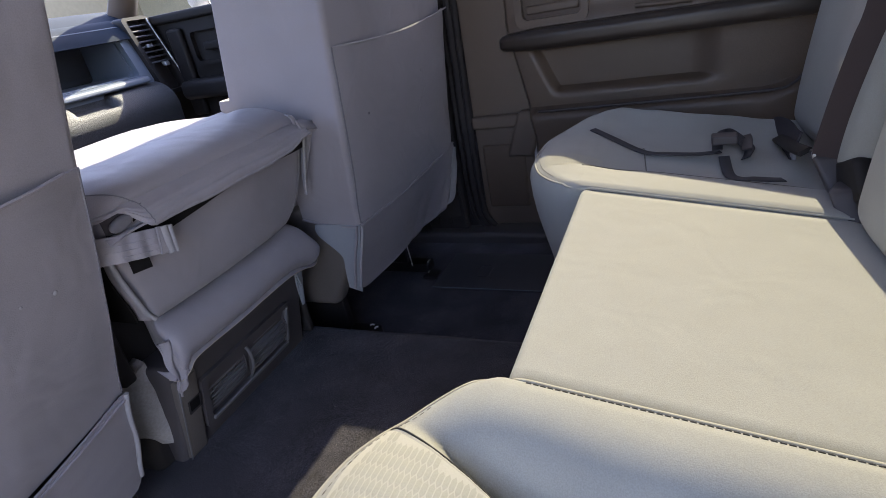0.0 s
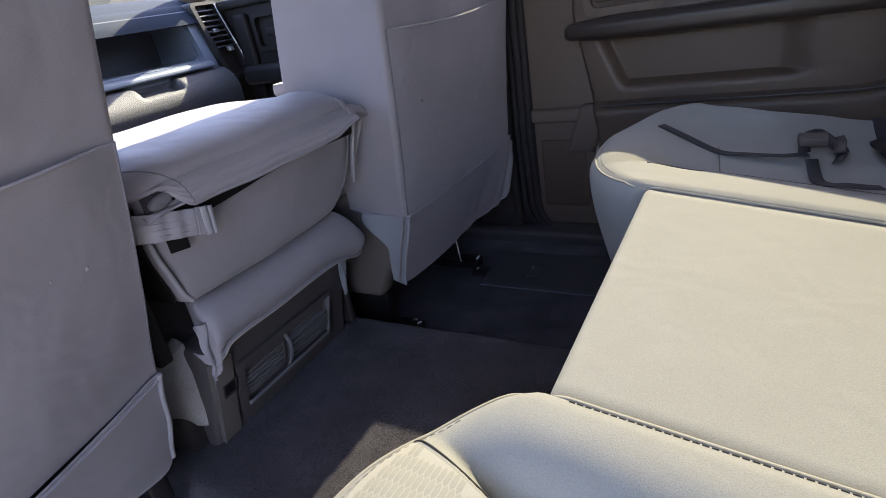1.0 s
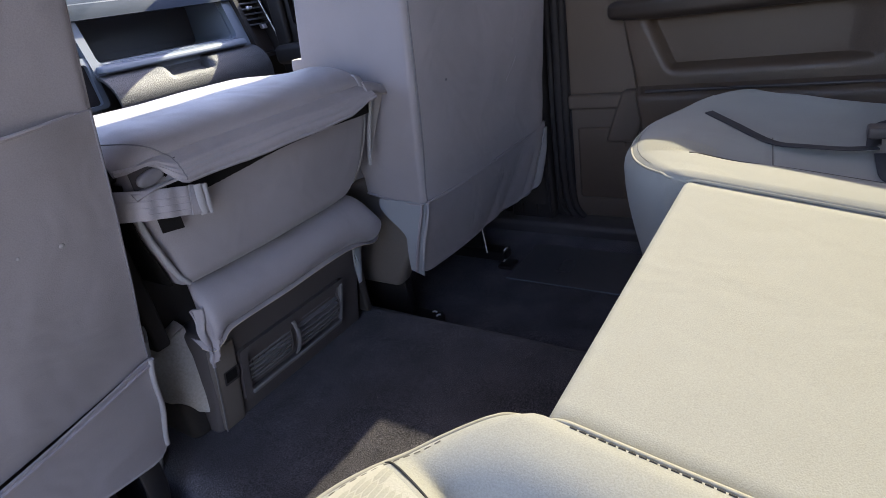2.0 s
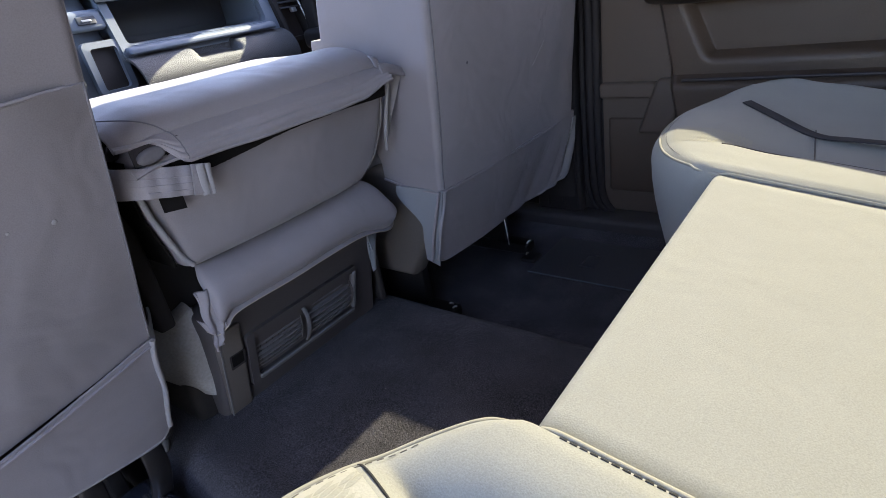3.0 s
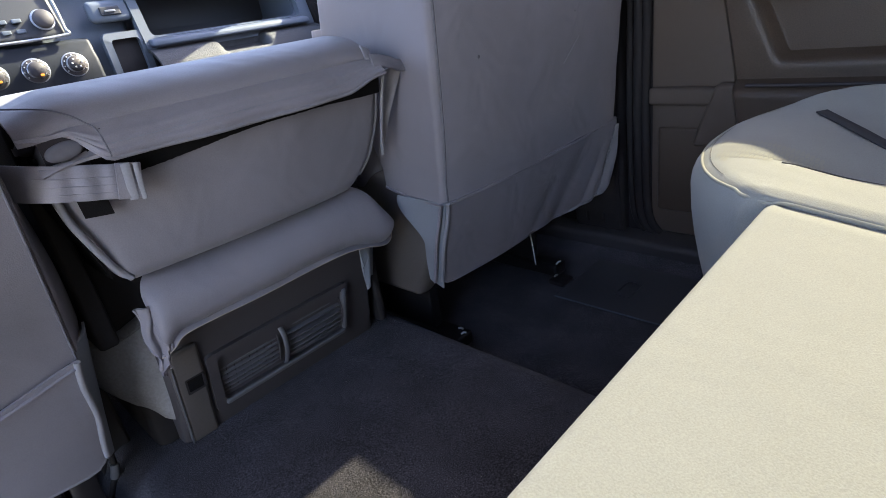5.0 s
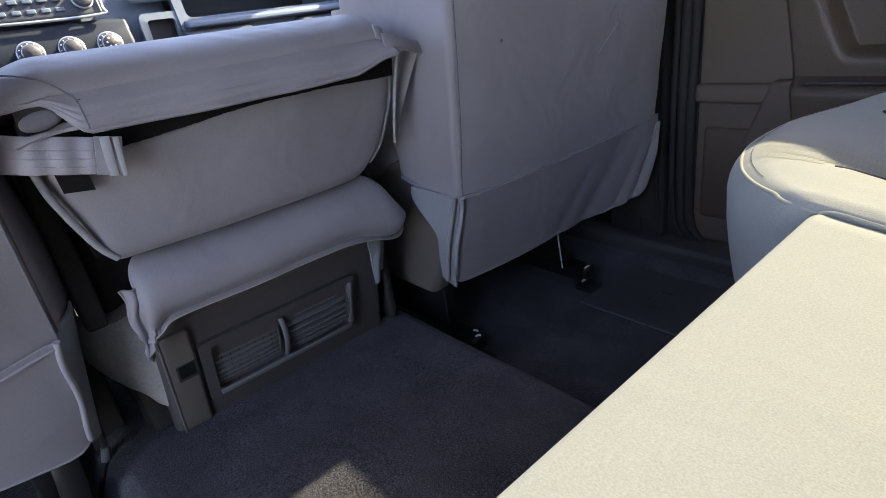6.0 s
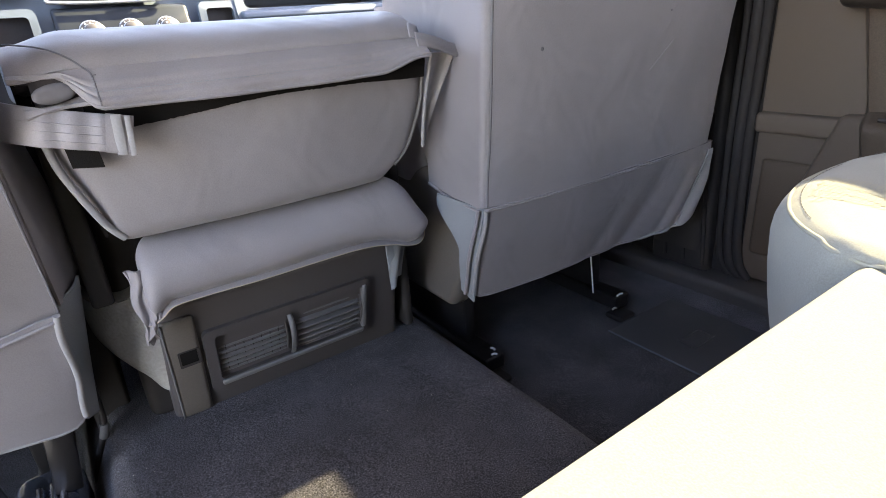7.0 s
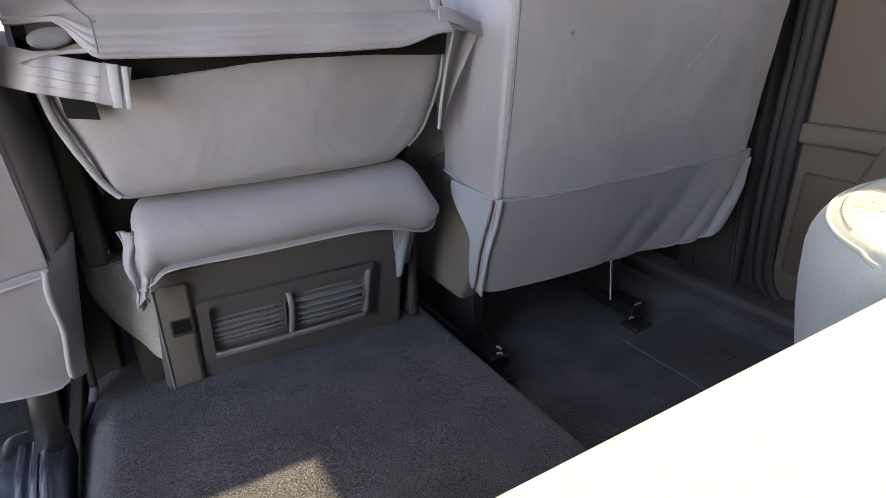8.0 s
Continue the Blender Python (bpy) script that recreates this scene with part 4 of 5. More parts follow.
lever = thing("seat_release_cable", "thin black release bar beside the driver seat base", "release bar", (-0.28, 0.69, 0.02))
part("bar", sweep(smooth_line([(-0.244, 0.668, 0.235), (-0.246, 0.670, 0.18), (-0.249, 0.673, 0.125), (-0.262, 0.680, 0.090), (-0.277, 0.688, 0.050), (-0.282, 0.690, 0.020)]), 0.0042), UNDER, lever)
part("sleeve", sweep(smooth_line([(-0.2485, 0.6715, 0.128), (-0.250, 0.672, 0.120), (-0.2545, 0.674, 0.106)]), 0.0060), VENT, lever, "short paler sleeve")
bracket = thing("seat_track_cover", "steel seat track cover with bright ribs, sky reflection painted in blue", "track cover", (-0.32, 0.57, 0.03))
bm = rounded((0.075, 0.17, 0.075), 0.02, (3, 6, 3), lambda q: Vector((-0.323 + q.x, 0.585 + q.y, 0.062 + q.z - 0.02 * ease(0.0, -0.08, q.y))))
part("cover", bm, GLOSS, bracket)
for x in (-0.330, -0.316, -0.306):
    part("rib", sweep(smooth_line([(x, 0.496, 0.022), (x, 0.496, 0.050), (x, 0.501, 0.072), (x, 0.52, 0.085), (x, 0.56, 0.099), (x, 0.62, 0.102)]), 0.0042), RIB, bracket)
part("front_leg", sweep(smooth_line([(-0.300, 0.60, 0.10), (-0.292, 0.59, 0.15), (-0.288, 0.60, 0.21)]), 0.03, 0.006, up=(0, -1, 0)), PAINTED, bracket)
part("front_leg", sweep(smooth_line([(-0.365, 0.60, 0.10), (-0.37, 0.59, 0.15), (-0.365, 0.60, 0.21)]), 0.03, 0.006, up=(0, -1, 0)), PAINTED, bracket)
part("bolt", disc((-0.285, 0.51, 0.075), (0.6, -0.6, 0.5), 0.008, 0.008, 10), STEEL, bracket)

# ---- centre jump seat, folded forward ----
jump = thing("centre_jump_seat", "folded centre front seat in a loose grey cover", "jump seat", (0, 0.65, 0.30))


def body_warp(q):
    z = 0.492 + q.z
    x = 0.004 + q.x * (0.87 + 0.13 * ease(-0.09, 0.03, q.z))
    if q.x > 0:
        x += 0.010 * (q.x / 0.204)
        x -= 0.030 * (q.x / 0.204) ** 4 * ease(-0.035, -0.089, q.z) ** 1.5
    d = (q.y + 0.15) / 0.30
    y = 0.545 - 0.040 * (q.z + 0.08) / 0.16 + d * 0.30 - 0.012 * (1 - (q.x / 0.2) ** 2) * (1 - d)
    y += 0.0025 * noise.noise((x * 11, z * 13, 4.0)) * (1 - d)
    return Vector((x, y, z))


part("folded_back", rounded((0.408, 0.30, 0.178), 0.022, (40, 6, 16), body_warp), COVER, jump)


def end_shell(u, v):
    qz = -0.080 + 0.150 * v
    edge = body_warp(Vector((-0.204, -0.132 + 0.27 * u, qz)))
    return edge + Vector((-0.0035, 0.0, 0.0))


part("end_shell", sheet(end_shell, 12, 14, 0.003), TAPE_AND_SHADE, jump, "black sheet over the end of the folded back")


def lid_warp(q):
    x = -0.004 + q.x
    y = 0.727 + q.y
    end = ease(-0.165, -0.215, x)
    z = 0.588 + q.z - 0.020 * end * (1 if q.z > 0 else 0) - 0.010 * ease(0.74, 0.92, y)
    return Vector((x, y, z + 0.002 * noise.noise((x * 12, y * 12, 5))))


part("top_pad", rounded((0.418, 0.346, 0.054), 0.026, (20, 16, 2), lid_warp), COVER, jump)


def flap(u, v):
    x = -0.214 + 0.412 * u
    arch = ease(0.155, 0.085, u)
    low = 0.5515 - 0.004 * math.sin(math.pi * u) + 0.030 * arch + 0.013 * ease(0.84, 0.98, u)
    y_low = 0.486 - 0.010 * u + 0.018 * arch
    if v < 0.15:
        y, z = 0.645 - 0.30 * v, 0.6110 + 0.0068 * math.sin(v / 0.15 * math.pi / 2)
    elif v < 0.55:
        a = (v - 0.15) / 0.40 * math.pi / 2
        y, z = 0.600 - 0.095 * math.sin(a), 0.6178 - 0.034 * (1 - math.cos(a))
    else:
        t = (v - 0.55) / 0.45
        y, z = 0.505 + (y_low - 0.505) * t - 0.005 * math.sin(math.pi * t), 0.5838 + (low - 0.5838) * t
    z -= 0.014 * ease(0.13, 0.0, u) * (1 - v)
    y += 0.0025 * math.sin(22 * u + 2 * v) * v + 0.006 * ease(0.03, 0, u)
    for c, deep in ((0.70, 0.0022), (0.80, 0.0016), (0.90, 0.0024)):
        y -= deep * math.exp(-((v - c - 0.02 * math.sin(9 * u)) / 0.035) ** 2)
    y += (0.0012 * noise.noise((u * 26, v * 5, 3)) + 0.0010 * noise.noise((u * 60, v * 9, 8))) * ease(0.45, 0.7, v)
    return Vector((x, y, z))


fl = part("cover_flap", sheet(flap, 110, 56, 0.0035), COVER, jump, "loose hemmed cover flap")
part("flap_hem", sweep([flap(i / 70, 0.985) + Vector((0, -0.001, 0)) for i in range(71)], 0.0022), COVER, fl)
for v in (0.80,):
    part("hem_stitching", dashes([flap(i / 80, v) + Vector((0, -0.0022, 0)) for i in range(9, 79)], 0.0050, 0.0016, 0.0006, 0.0004, up=(0, -1, 0.3)), GUSSET, fl)
part("end_seam", sweep([flap(0.01 + 0.145 * ease(0.05, 0.60, i / 40), 0.12 + 0.86 * i / 40) + Vector((-0.001, -0.0016, 0.0028 * (1 - ease(0.3, 0.7, i / 40)) + 0.0006)) for i in range(40)], 0.0008), SEAM, fl)
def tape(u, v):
    """Black tape that shows as a wedge: deep at one end, a line over the middle, the flap lifting off it at the other.
    Past the wedge its black paints the gap's shade.
    """
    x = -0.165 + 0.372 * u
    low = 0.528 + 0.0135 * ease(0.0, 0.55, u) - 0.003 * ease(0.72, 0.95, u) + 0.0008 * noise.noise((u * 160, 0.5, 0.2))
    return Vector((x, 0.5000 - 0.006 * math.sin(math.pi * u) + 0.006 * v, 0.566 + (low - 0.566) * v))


part("hook_tape", sheet(tape, 150, 4, 0.003), TAPE_AND_SHADE, jump, "black hook-and-loop tape and painted gap shade under the flap")
# padding and folded cloth in the cover's open end, darkened to paint its shade
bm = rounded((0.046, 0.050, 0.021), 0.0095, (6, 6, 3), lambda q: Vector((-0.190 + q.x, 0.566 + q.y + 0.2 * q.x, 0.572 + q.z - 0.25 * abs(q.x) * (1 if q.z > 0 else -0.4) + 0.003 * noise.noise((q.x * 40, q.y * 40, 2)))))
part("inner_pad", bm, DARK_CLOTH_AND_SHADE, jump, "padding inside the open cover end, darkened for its shade")
# Dark sheet paints the hollow's shade over the body's corner.
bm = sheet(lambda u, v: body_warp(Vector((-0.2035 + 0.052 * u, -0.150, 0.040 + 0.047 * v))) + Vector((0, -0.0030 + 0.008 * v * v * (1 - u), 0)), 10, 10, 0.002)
part("corner_shade_sheet", bm, DARK_CLOTH_AND_SHADE, jump, "dark sheet painting the shade at the open cover end")
# Cover cloth in a duller grey, to carry the shade there.
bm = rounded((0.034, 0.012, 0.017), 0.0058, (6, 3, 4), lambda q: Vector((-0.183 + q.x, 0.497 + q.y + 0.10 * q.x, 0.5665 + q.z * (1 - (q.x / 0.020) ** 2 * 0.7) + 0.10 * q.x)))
part("inner_fold", bm, SEAM, jump, "fold of cover cloth inside the end, dulled for its shade")
# Black block stands in for the dark inside the hollow.
part("end_shade_block", box((-0.2145, 0.552, 0.530), (-0.150, 0.680, 0.594), 0.006), TAPE_AND_SHADE, jump, "black block painting the shade inside the open cover end")
bm = sheet(lambda u, v: Vector((-0.208 + 0.060 * u, 0.494 - 0.009 * u + 0.014 * v, 0.5475 + 0.008 * u + 0.008 * v + 0.003 * math.sin(3 * u + 4 * v))), 14, 8, 0.003)
part("tucked_fold", bm, COVER, jump, "tucked fold of grey cover cloth")
STRAP = [(-0.246, 0.575, 0.548), (-0.232, 0.530, 0.547), (-0.210, 0.500, 0.542), (-0.185, 0.492, 0.536), (-0.160, 0.488, 0.530), (-0.142, 0.486, 0.526), (-0.1335, 0.486, 0.524)]
strap_run = smooth_line(STRAP, 8)
for i, p in enumerate(strap_run):
    p.y += 0.0012 * math.sin(i * 0.9)
bm = sweep(strap_run, 0.034, 0.003, up=(-0.15, -1, 0.1))
sp = part("side_strap", bm, COVER, jump, "folded grey fastening strap")
part("strap_end", sweep(smooth_line([(-0.1545, 0.4838, 0.5290), (-0.1440, 0.4828, 0.5263), (-0.1330, 0.4824, 0.5235)]), 0.0355, 0.004, up=(-0.15, -1, 0.1)), COVER, sp)
for dx, wide in ((0.0010, 0.0085), (0.0098, 0.0050)):
    run = [Vector((-0.1440 + dx - 0.0007 * k, 0.4802 - 0.05 * dx + 0.0003 * (k % 2), 0.5445 - 0.25 * dx - 0.0091 * k)) for k in range(5)]
    part("strap_fold", sweep(run, wide, 0.0016, up=(-0.15, -1, 0.1)), COVER_TRIM, sp, "doubled stitched strap end")
for dz in (-0.0105, -0.003, 0.005):
    run = [p + Vector((0, -0.0022 + 0.10 * dz, dz)) for p in strap_run[14:38]]
    part("strap_stitching", sweep(run, 0.0004), COVER, sp)
bm = sheet(lambda u, v: Vector((-0.1895 + 0.0255 * u + 0.002 * v, 0.5055 - 0.004 * u + 0.004 * v, 0.524 - 0.006 * u - 0.0255 * v + 0.003 * u * v)), 6, 4, 0.002)
part("hook_patch", bm, TAPE_AND_SHADE, jump, "black hook tape patch")
bm = sweep(smooth_line([(-0.203, 0.521, 0.525), (-0.199, 0.524, 0.497), (-0.192, 0.528, 0.474), (-0.184, 0.534, 0.452), (-0.174, 0.542, 0.428), (-0.162, 0.547, 0.411)]), 0.0040)
part("edge_piping", bm, COVER_TRIM, jump)
bm = sweep([body_warp(Vector((0.1985, -0.1445, 0.080 - 0.148 * i / 20))) for i in range(21)], 0.0026)
part("edge_piping", bm, COVER_TRIM, jump)
bm = sweep(smooth_line([(0.188, 0.486, 0.583), (0.205, 0.487, 0.580), (0.226, 0.492, 0.574), (0.246, 0.500, 0.568), (0.261, 0.506, 0.565)]), 0.018, 0.004, up=(0.2, -1, 0.5))
part("corner_tab", bm, COVER, jump)
part("tab_loop", sweep(smooth_line([(0.186, 0.489, 0.585), (0.190, 0.497, 0.597), (0.200, 0.512, 0.599), (0.214, 0.530, 0.592)]), 0.012, 0.003, up=(0.3, -0.4, 1)), COVER, jump, "curled cover corner")


def drop(u, v):
    """A tapering tail of cover cloth that hangs beside the folded back."""
    left = Vector((0.217, 0.502, 0.566)).lerp(Vector((0.212, 0.532, 0.445)), v)
    right = Vector((0.259, 0.508, 0.563)).lerp(Vector((0.218, 0.538, 0.445)), v ** 0.8)
    p = left.lerp(right, u)
    p.y += 0.010 * math.sin(math.pi * u) * (1 - v) - 0.004 * math.sin(2 * math.pi * u + 2 * v) * (1 - v)
    p.x -= 0.004 * math.sin(math.pi * v)
    return p


tail = part("side_drop", sheet(drop, 12, 24, 0.003), COVER, jump, "hanging blue-grey cover edge")
part("drop_hem", sweep([drop(0.0, i / 20) + Vector((0, -0.002, 0)) for i in range(21)], 0.0024), COVER_TRIM, tail)
# lower seat roll
def roll_hem_z(x):
    return 0.322 - 0.018 * ease(-0.135, -0.166, x) - 0.020 * ease(0.12, 0.195, x) + 0.014 * ease(0.195, 0.222, x)


def roll_warp(q):
    a = (q.z + 0.04) / 0.08
    x = 0.013 + q.x * (1 - 0.016 * a)
    if q.x > 0:
        x += 0.036 * (1 - a) ** 1.4 * ease(0.06, 0.182, q.x)
    low = roll_hem_z(x)
    x += 0.055 * ((q.y + 0.07) / 0.14) * ease(-0.05, -0.18, q.x)
    z = low + (0.400 - low) * a
    d = (q.y + 0.07) / 0.14
    y = 0.548 + d * 0.11 - 0.020 * math.sin(math.pi * min(1.0, 0.12 + 0.88 * a)) * (1 - d) + 0.016 * a * a * (1 - d)
    y += (0.0030 * noise.noise((x * 8, z * 22, 1)) + 0.0015 * noise.noise((x * 26, z * 26, 6))) * (1 - d)
    return Vector((x, y, z))


rl = part("seat_roll", rounded((0.364, 0.14, 0.08), 0.022, (50, 6, 10), roll_warp), COVER, jump, "rounded rear end of the seat cushion")
hemline = smooth_line([(-0.171, 0.566, 0.306), (-0.165, 0.548, 0.302), (-0.150, 0.542, 0.310), (-0.135, 0.541, 0.320), (-0.10, 0.541, 0.3215), (-0.03, 0.540, 0.3205), (0.04, 0.540, 0.3215), (0.11, 0.540, 0.3205), (0.155, 0.542, 0.312), (0.180, 0.544, 0.303), (0.200, 0.548, 0.299), (0.214, 0.553, 0.304), (0.221, 0.560, 0.318), (0.220, 0.566, 0.332)])
part("roll_hem", sweep(hemline, 0.0010), ROLL_HEM, rl, "pale thin hem")
part("roll_valance", sheet(lambda u, v: hemline[min(len(hemline) - 1, int(u * (len(hemline) - 1)))] + Vector((0, 0.018 * v, 0.014 * v)), len(hemline) - 1, 3, 0.002), COVER, rl)


def crumple(u, v):
    """The gathered cloth at the cushion's end, hanging in folds below the hem."""
    return Vector((-0.174 + 0.020 * u + 0.0022 * math.sin(11 * v) + 0.004 * v, 0.552 - 0.010 * u + 0.0035 * math.sin(9 * u + 7 * v), 0.372 - (0.096 - 0.035 * u) * v))


part("end_gather", sheet(crumple, 14, 26, 0.0025), COVER, rl, "crumpled gathered cover end")
bm = sheet(lambda u, v: Vector((-0.170 + 0.010 * u + 0.002 * math.sin(8 * v), 0.551 + 0.003 * math.sin(6 * u + 5 * v) + 0.01 * v, 0.306 - 0.034 * v * (1 - 0.2 * u))), 8, 8, 0.002)
part("hanging_tab", bm, COVER, rl, "small hanging cover tab")
bm = sheet(lambda u, v: Vector((0.166 + (0.050 - 0.022 * v) * u, 0.572 + 0.018 * u + 0.012 * v + 0.005 * math.sin(7 * u + 3 * v), 0.318 - (0.098 - 0.012 * u) * v)), 14, 14, 0.003)
part("hanging_corner", bm, GUSSET, rl, "hanging blue-grey cover corner")
bm = sheet(lambda u, v: Vector((0.156 + 0.014 * u - 0.003 * v, 0.562 + 0.004 * u + 0.003 * math.sin(4 * v), 0.316 - (0.042 - 0.010 * u) * v)), 5, 8, 0.002)
part("hanging_tab", bm, GUSSET, rl)
part("side_plate", box((-0.214, 0.60, 0.318), (-0.190, 0.88, 0.53), 0.006), UNDER, jump)
# Added dark block fills the shaded gap and hides sunlit parts ahead.
part("gap_filler_block", box((-0.262, 0.725, 0.06), (-0.213, 1.05, 0.52), 0.006), UNDER, jump)
part("side_plate", box((0.205, 0.62, 0.12), (0.222, 0.88, 0.50), 0.008), UNDER, jump)
part("pedestal", box((-0.192, 0.66, 0.10), (0.20, 0.95, 0.56), 0.02), UNDER, jump)


def felt(u, v):
    """A rounded apron round the console's flank: it turns away to the front at its outer edge."""
    a = u * math.pi / 2
    z = 0.152 + 0.161 * v
    wide = 0.078 * (0.36 + 0.64 * math.sin(min(1.0, v * 1.35 + 0.02) * math.pi / 2))
    low = 0.016 * (1 - math.sin(min(1.0, v * 1.5) * math.pi / 2)) * u
    return Vector((-0.150 - wide * math.sin(a), 0.640 + 0.085 * (1 - math.cos(a)) + 0.004 * noise.noise((u * 4, v * 5, 3)), z + low - 0.014 * math.sin(math.pi * u) * v * v))


shroud = thing("felt_shroud", "pale grey felt shroud curving beside the console", "seat shroud", (-0.19, 0.63, 0.165))
fp = part("felt_panel", sheet(felt, 20, 18, 0.004), FELT, shroud)
part("edge_roll", sweep([felt(1.0, i / 20) for i in range(21)], 0.0022), FELT, fp)
part("top_fold", sheet(lambda u, v: felt(u, 1.0) + Vector((0, 0.035 * v, 0.006 * math.sin(math.pi * v))), 12, 4, 0.004), FELT, shroud)

# ---- floor console with rear vents ----
con = thing("floor_console", "dark plastic floor console with rear air vents", "console", (0.015, 0.65, 0.11))
CY = 0.612


def con_warp(q):
    z = 0.205 + q.z
    x = 0.015 + q.x * (1 + 0.05 * ease(0.05, -0.1, q.z))
    return Vector((x, 0.672 + q.y, z))


part("housing", rounded((0.342, 0.12, 0.200), 0.010, (8, 3, 6), con_warp), BLACK, con)
bez = part("vent_bezel", hollow(rrect(-0.112, 0.132, 0.143, 0.252, 0.008), rrect(-0.098, 0.120, 0.160, 0.240, 0.006), CY - 0.0088, CY + 0.004), BLACK, con)
# The lips take a paler plastic that paints their highlight.
part("lower_lip", box((-0.098, CY - 0.0135, 0.151), (0.122, CY - 0.004, 0.160), 0.003), VENT, bez, "lower lip painted paler for its highlight")
part("right_lip", box((0.119, CY - 0.0125, 0.160), (0.127, CY - 0.004, 0.242), 0.003), VENT, bez)
VZ, VR = 0.193, 0.037


def barrel_y(z, out):
    """The rear face of a vent barrel that turns about a level axle."""
    return CY + 0.014 - out * math.sqrt(max(0.0, 1 - ((z - VZ) / VR) ** 2))


for x0, x1, out, n in ((-0.097, 0.002, 0.020, 8), (0.012, 0.119, 0.027, 7)):
    vent = part("vent_barrel", rounded((x1 - x0 - 0.001, 0.024, 2 * VR), 0.008, (4, 2, 10), lambda q, c=(x0 + x1) / 2, out=out: Vector((c + q.x, barrel_y(VZ + q.z, out - 0.012) + 0.014 + q.y, VZ + q.z))), TAPE_AND_SHADE, con)
    for i in range(n):
        z = VZ - 0.031 + 0.062 * i / (n - 1)
        bm = rounded((x1 - x0 - 0.005, 0.013, 0.0032), 0.0012, (6, 2, 1), lambda q, c=(x0 + x1) / 2, z=z, out=out: Vector((c + q.x, barrel_y(z, out) + 0.0065 + q.y + 0.0025 * (2 * q.x / (x1 - x0)) ** 4, z + q.z + 0.25 * q.y)))
        part("slat", bm, SLAT, vent)
    for k in range(2):
        x = (x0 + 0.0012, x1 - 0.0012)[k]
        part("barrel_cheek", sheet(lambda u, v, x=x, out=out: Vector((x, barrel_y(VZ - VR + 2 * VR * v, out) * (1 - u) + (CY + 0.018) * u, VZ - VR + 2 * VR * v)), 3, 16, 0.0016), BLACK, vent)
    for i in range(7):
        x = x0 + (x1 - x0) * (i + 1) / 8
        part("fin", box((x - 0.0006, CY - 0.001, VZ - 0.022), (x + 0.0006, CY + 0.012, VZ + 0.022), 0.0003), UNDER, vent)
part("vent_recess", box((-0.096, CY + 0.004, 0.226), (0.118, CY + 0.012, 0.243), 0.002), UNDER, con)
bm = sweep(smooth_line([(0.007, CY - 0.006, 0.159), (0.007, CY - 0.012, 0.172), (0.007, CY - 0.0155, 0.193), (0.007, CY - 0.012, 0.214), (0.007, CY - 0.001, 0.230)]), 0.0075, 0.004, up=(0, -1, 0))
part("divider", bm, VENT, con)
part("side_trim", box((-0.156, CY - 0.008, 0.112), (-0.116, CY + 0.012, 0.285), 0.006), STRIP, con, "plain brown-grey trim strip")
port = part("port_frame", hollow(rrect(-0.1445, -0.1175, 0.2065, 0.2335, 0.002), rrect(-0.142, -0.121, 0.2105, 0.232, 0.0015), CY - 0.0095, CY - 0.006), POST, con)
# Thin black plate paints the port's dark hole; nothing is cut in.
part("port_hole_black", box((-0.1425, CY - 0.0088, 0.210), (-0.1205, CY - 0.0082, 0.2325), 0.0002), TAPE_AND_SHADE, port)
part("corner_strip", sweep(smooth_line([(-0.1555, CY - 0.0075, 0.284), (-0.1555, CY - 0.0075, 0.20), (-0.1555, CY - 0.0075, 0.113)]), 0.0014), VENT, con)

# its rear face leans back towards the bench at the top
for ob in con.children_recursive:
    for v in ob.data.vertices:
        v.co.y -= 0.30 * (v.co.z - 0.213) + 0.006

# ---- floor bin lid on the passenger side ----
lid = thing("floor_bin_lid", "black plastic lid of the floor storage bin", "bin lid", (0.68, 0.29, 0.025))
part("lid_plate", box((0.596, 0.10, 0.000), (0.80, 0.506, 0.0085), 0.003), LIDMAT, lid)
# Pale tube paints the light line along the lid's edge.
part("lid_edge_glint", sweep([Vector((0.5955, 0.10, 0.0085)), Vector((0.5955, 0.30, 0.0085)), Vector((0.5955, 0.506, 0.0085))], 0.0016), DASH, lid)
latch = part("latch", hollow(rrect(0.66, 0.73, 0.36, 0.40, 0.008), rrect(0.667, 0.723, 0.366, 0.394, 0.006), 0.0, 0.003), LIDMAT, lid)
for v in latch.data.vertices:
    v.co = (v.co.x, v.co.z, 0.0080 + v.co.y)

# ---- dashboard ----
dash = thing("dashboard", "grey plastic dashboard with open upper bin", "dashboard", (0.2, 1.6, 0.3))
DY = 1.45


def dash_top(u, v):
    x = -0.90 + 1.80 * u
    t = v
    y = DY + 0.07 + 0.42 * t
    z = 0.812 + 0.065 * math.sin(min(1, t * 2.2) * math.pi / 2) - 0.02 * t
    return Vector((x, y + 0.04 * ease(0.75, 0.9, abs(x)) * (1 - t), z))


part("top_pad", sheet(dash_top, 30, 16, 0.012), DASHTOP, dash)
part("core", box((-0.90, 1.66, 0.30), (0.90, 1.94, 0.80), 0.02), DASH_DARK, dash)
frame_outer = rrect(0.262, 0.772, 0.628, 0.815, 0.02)
frame_inner = rrect(0.285, 0.735, 0.664, 0.792, 0.018)
part("bin_frame", hollow(frame_outer, frame_inner, DY - 0.012, DY + 0.012), DASH, dash, "pale grey bin surround")
binp = part("bin_liner", hollow(rrect(0.283, 0.737, 0.662, 0.794, 0.018), rrect(0.290, 0.730, 0.668, 0.788, 0.018), DY + 0.01, DY + 0.20), DASH, dash)
part("bin_back", box((0.28, DY + 0.195, 0.655), (0.74, DY + 0.205, 0.80), 0.002), DASH_DARK, binp)
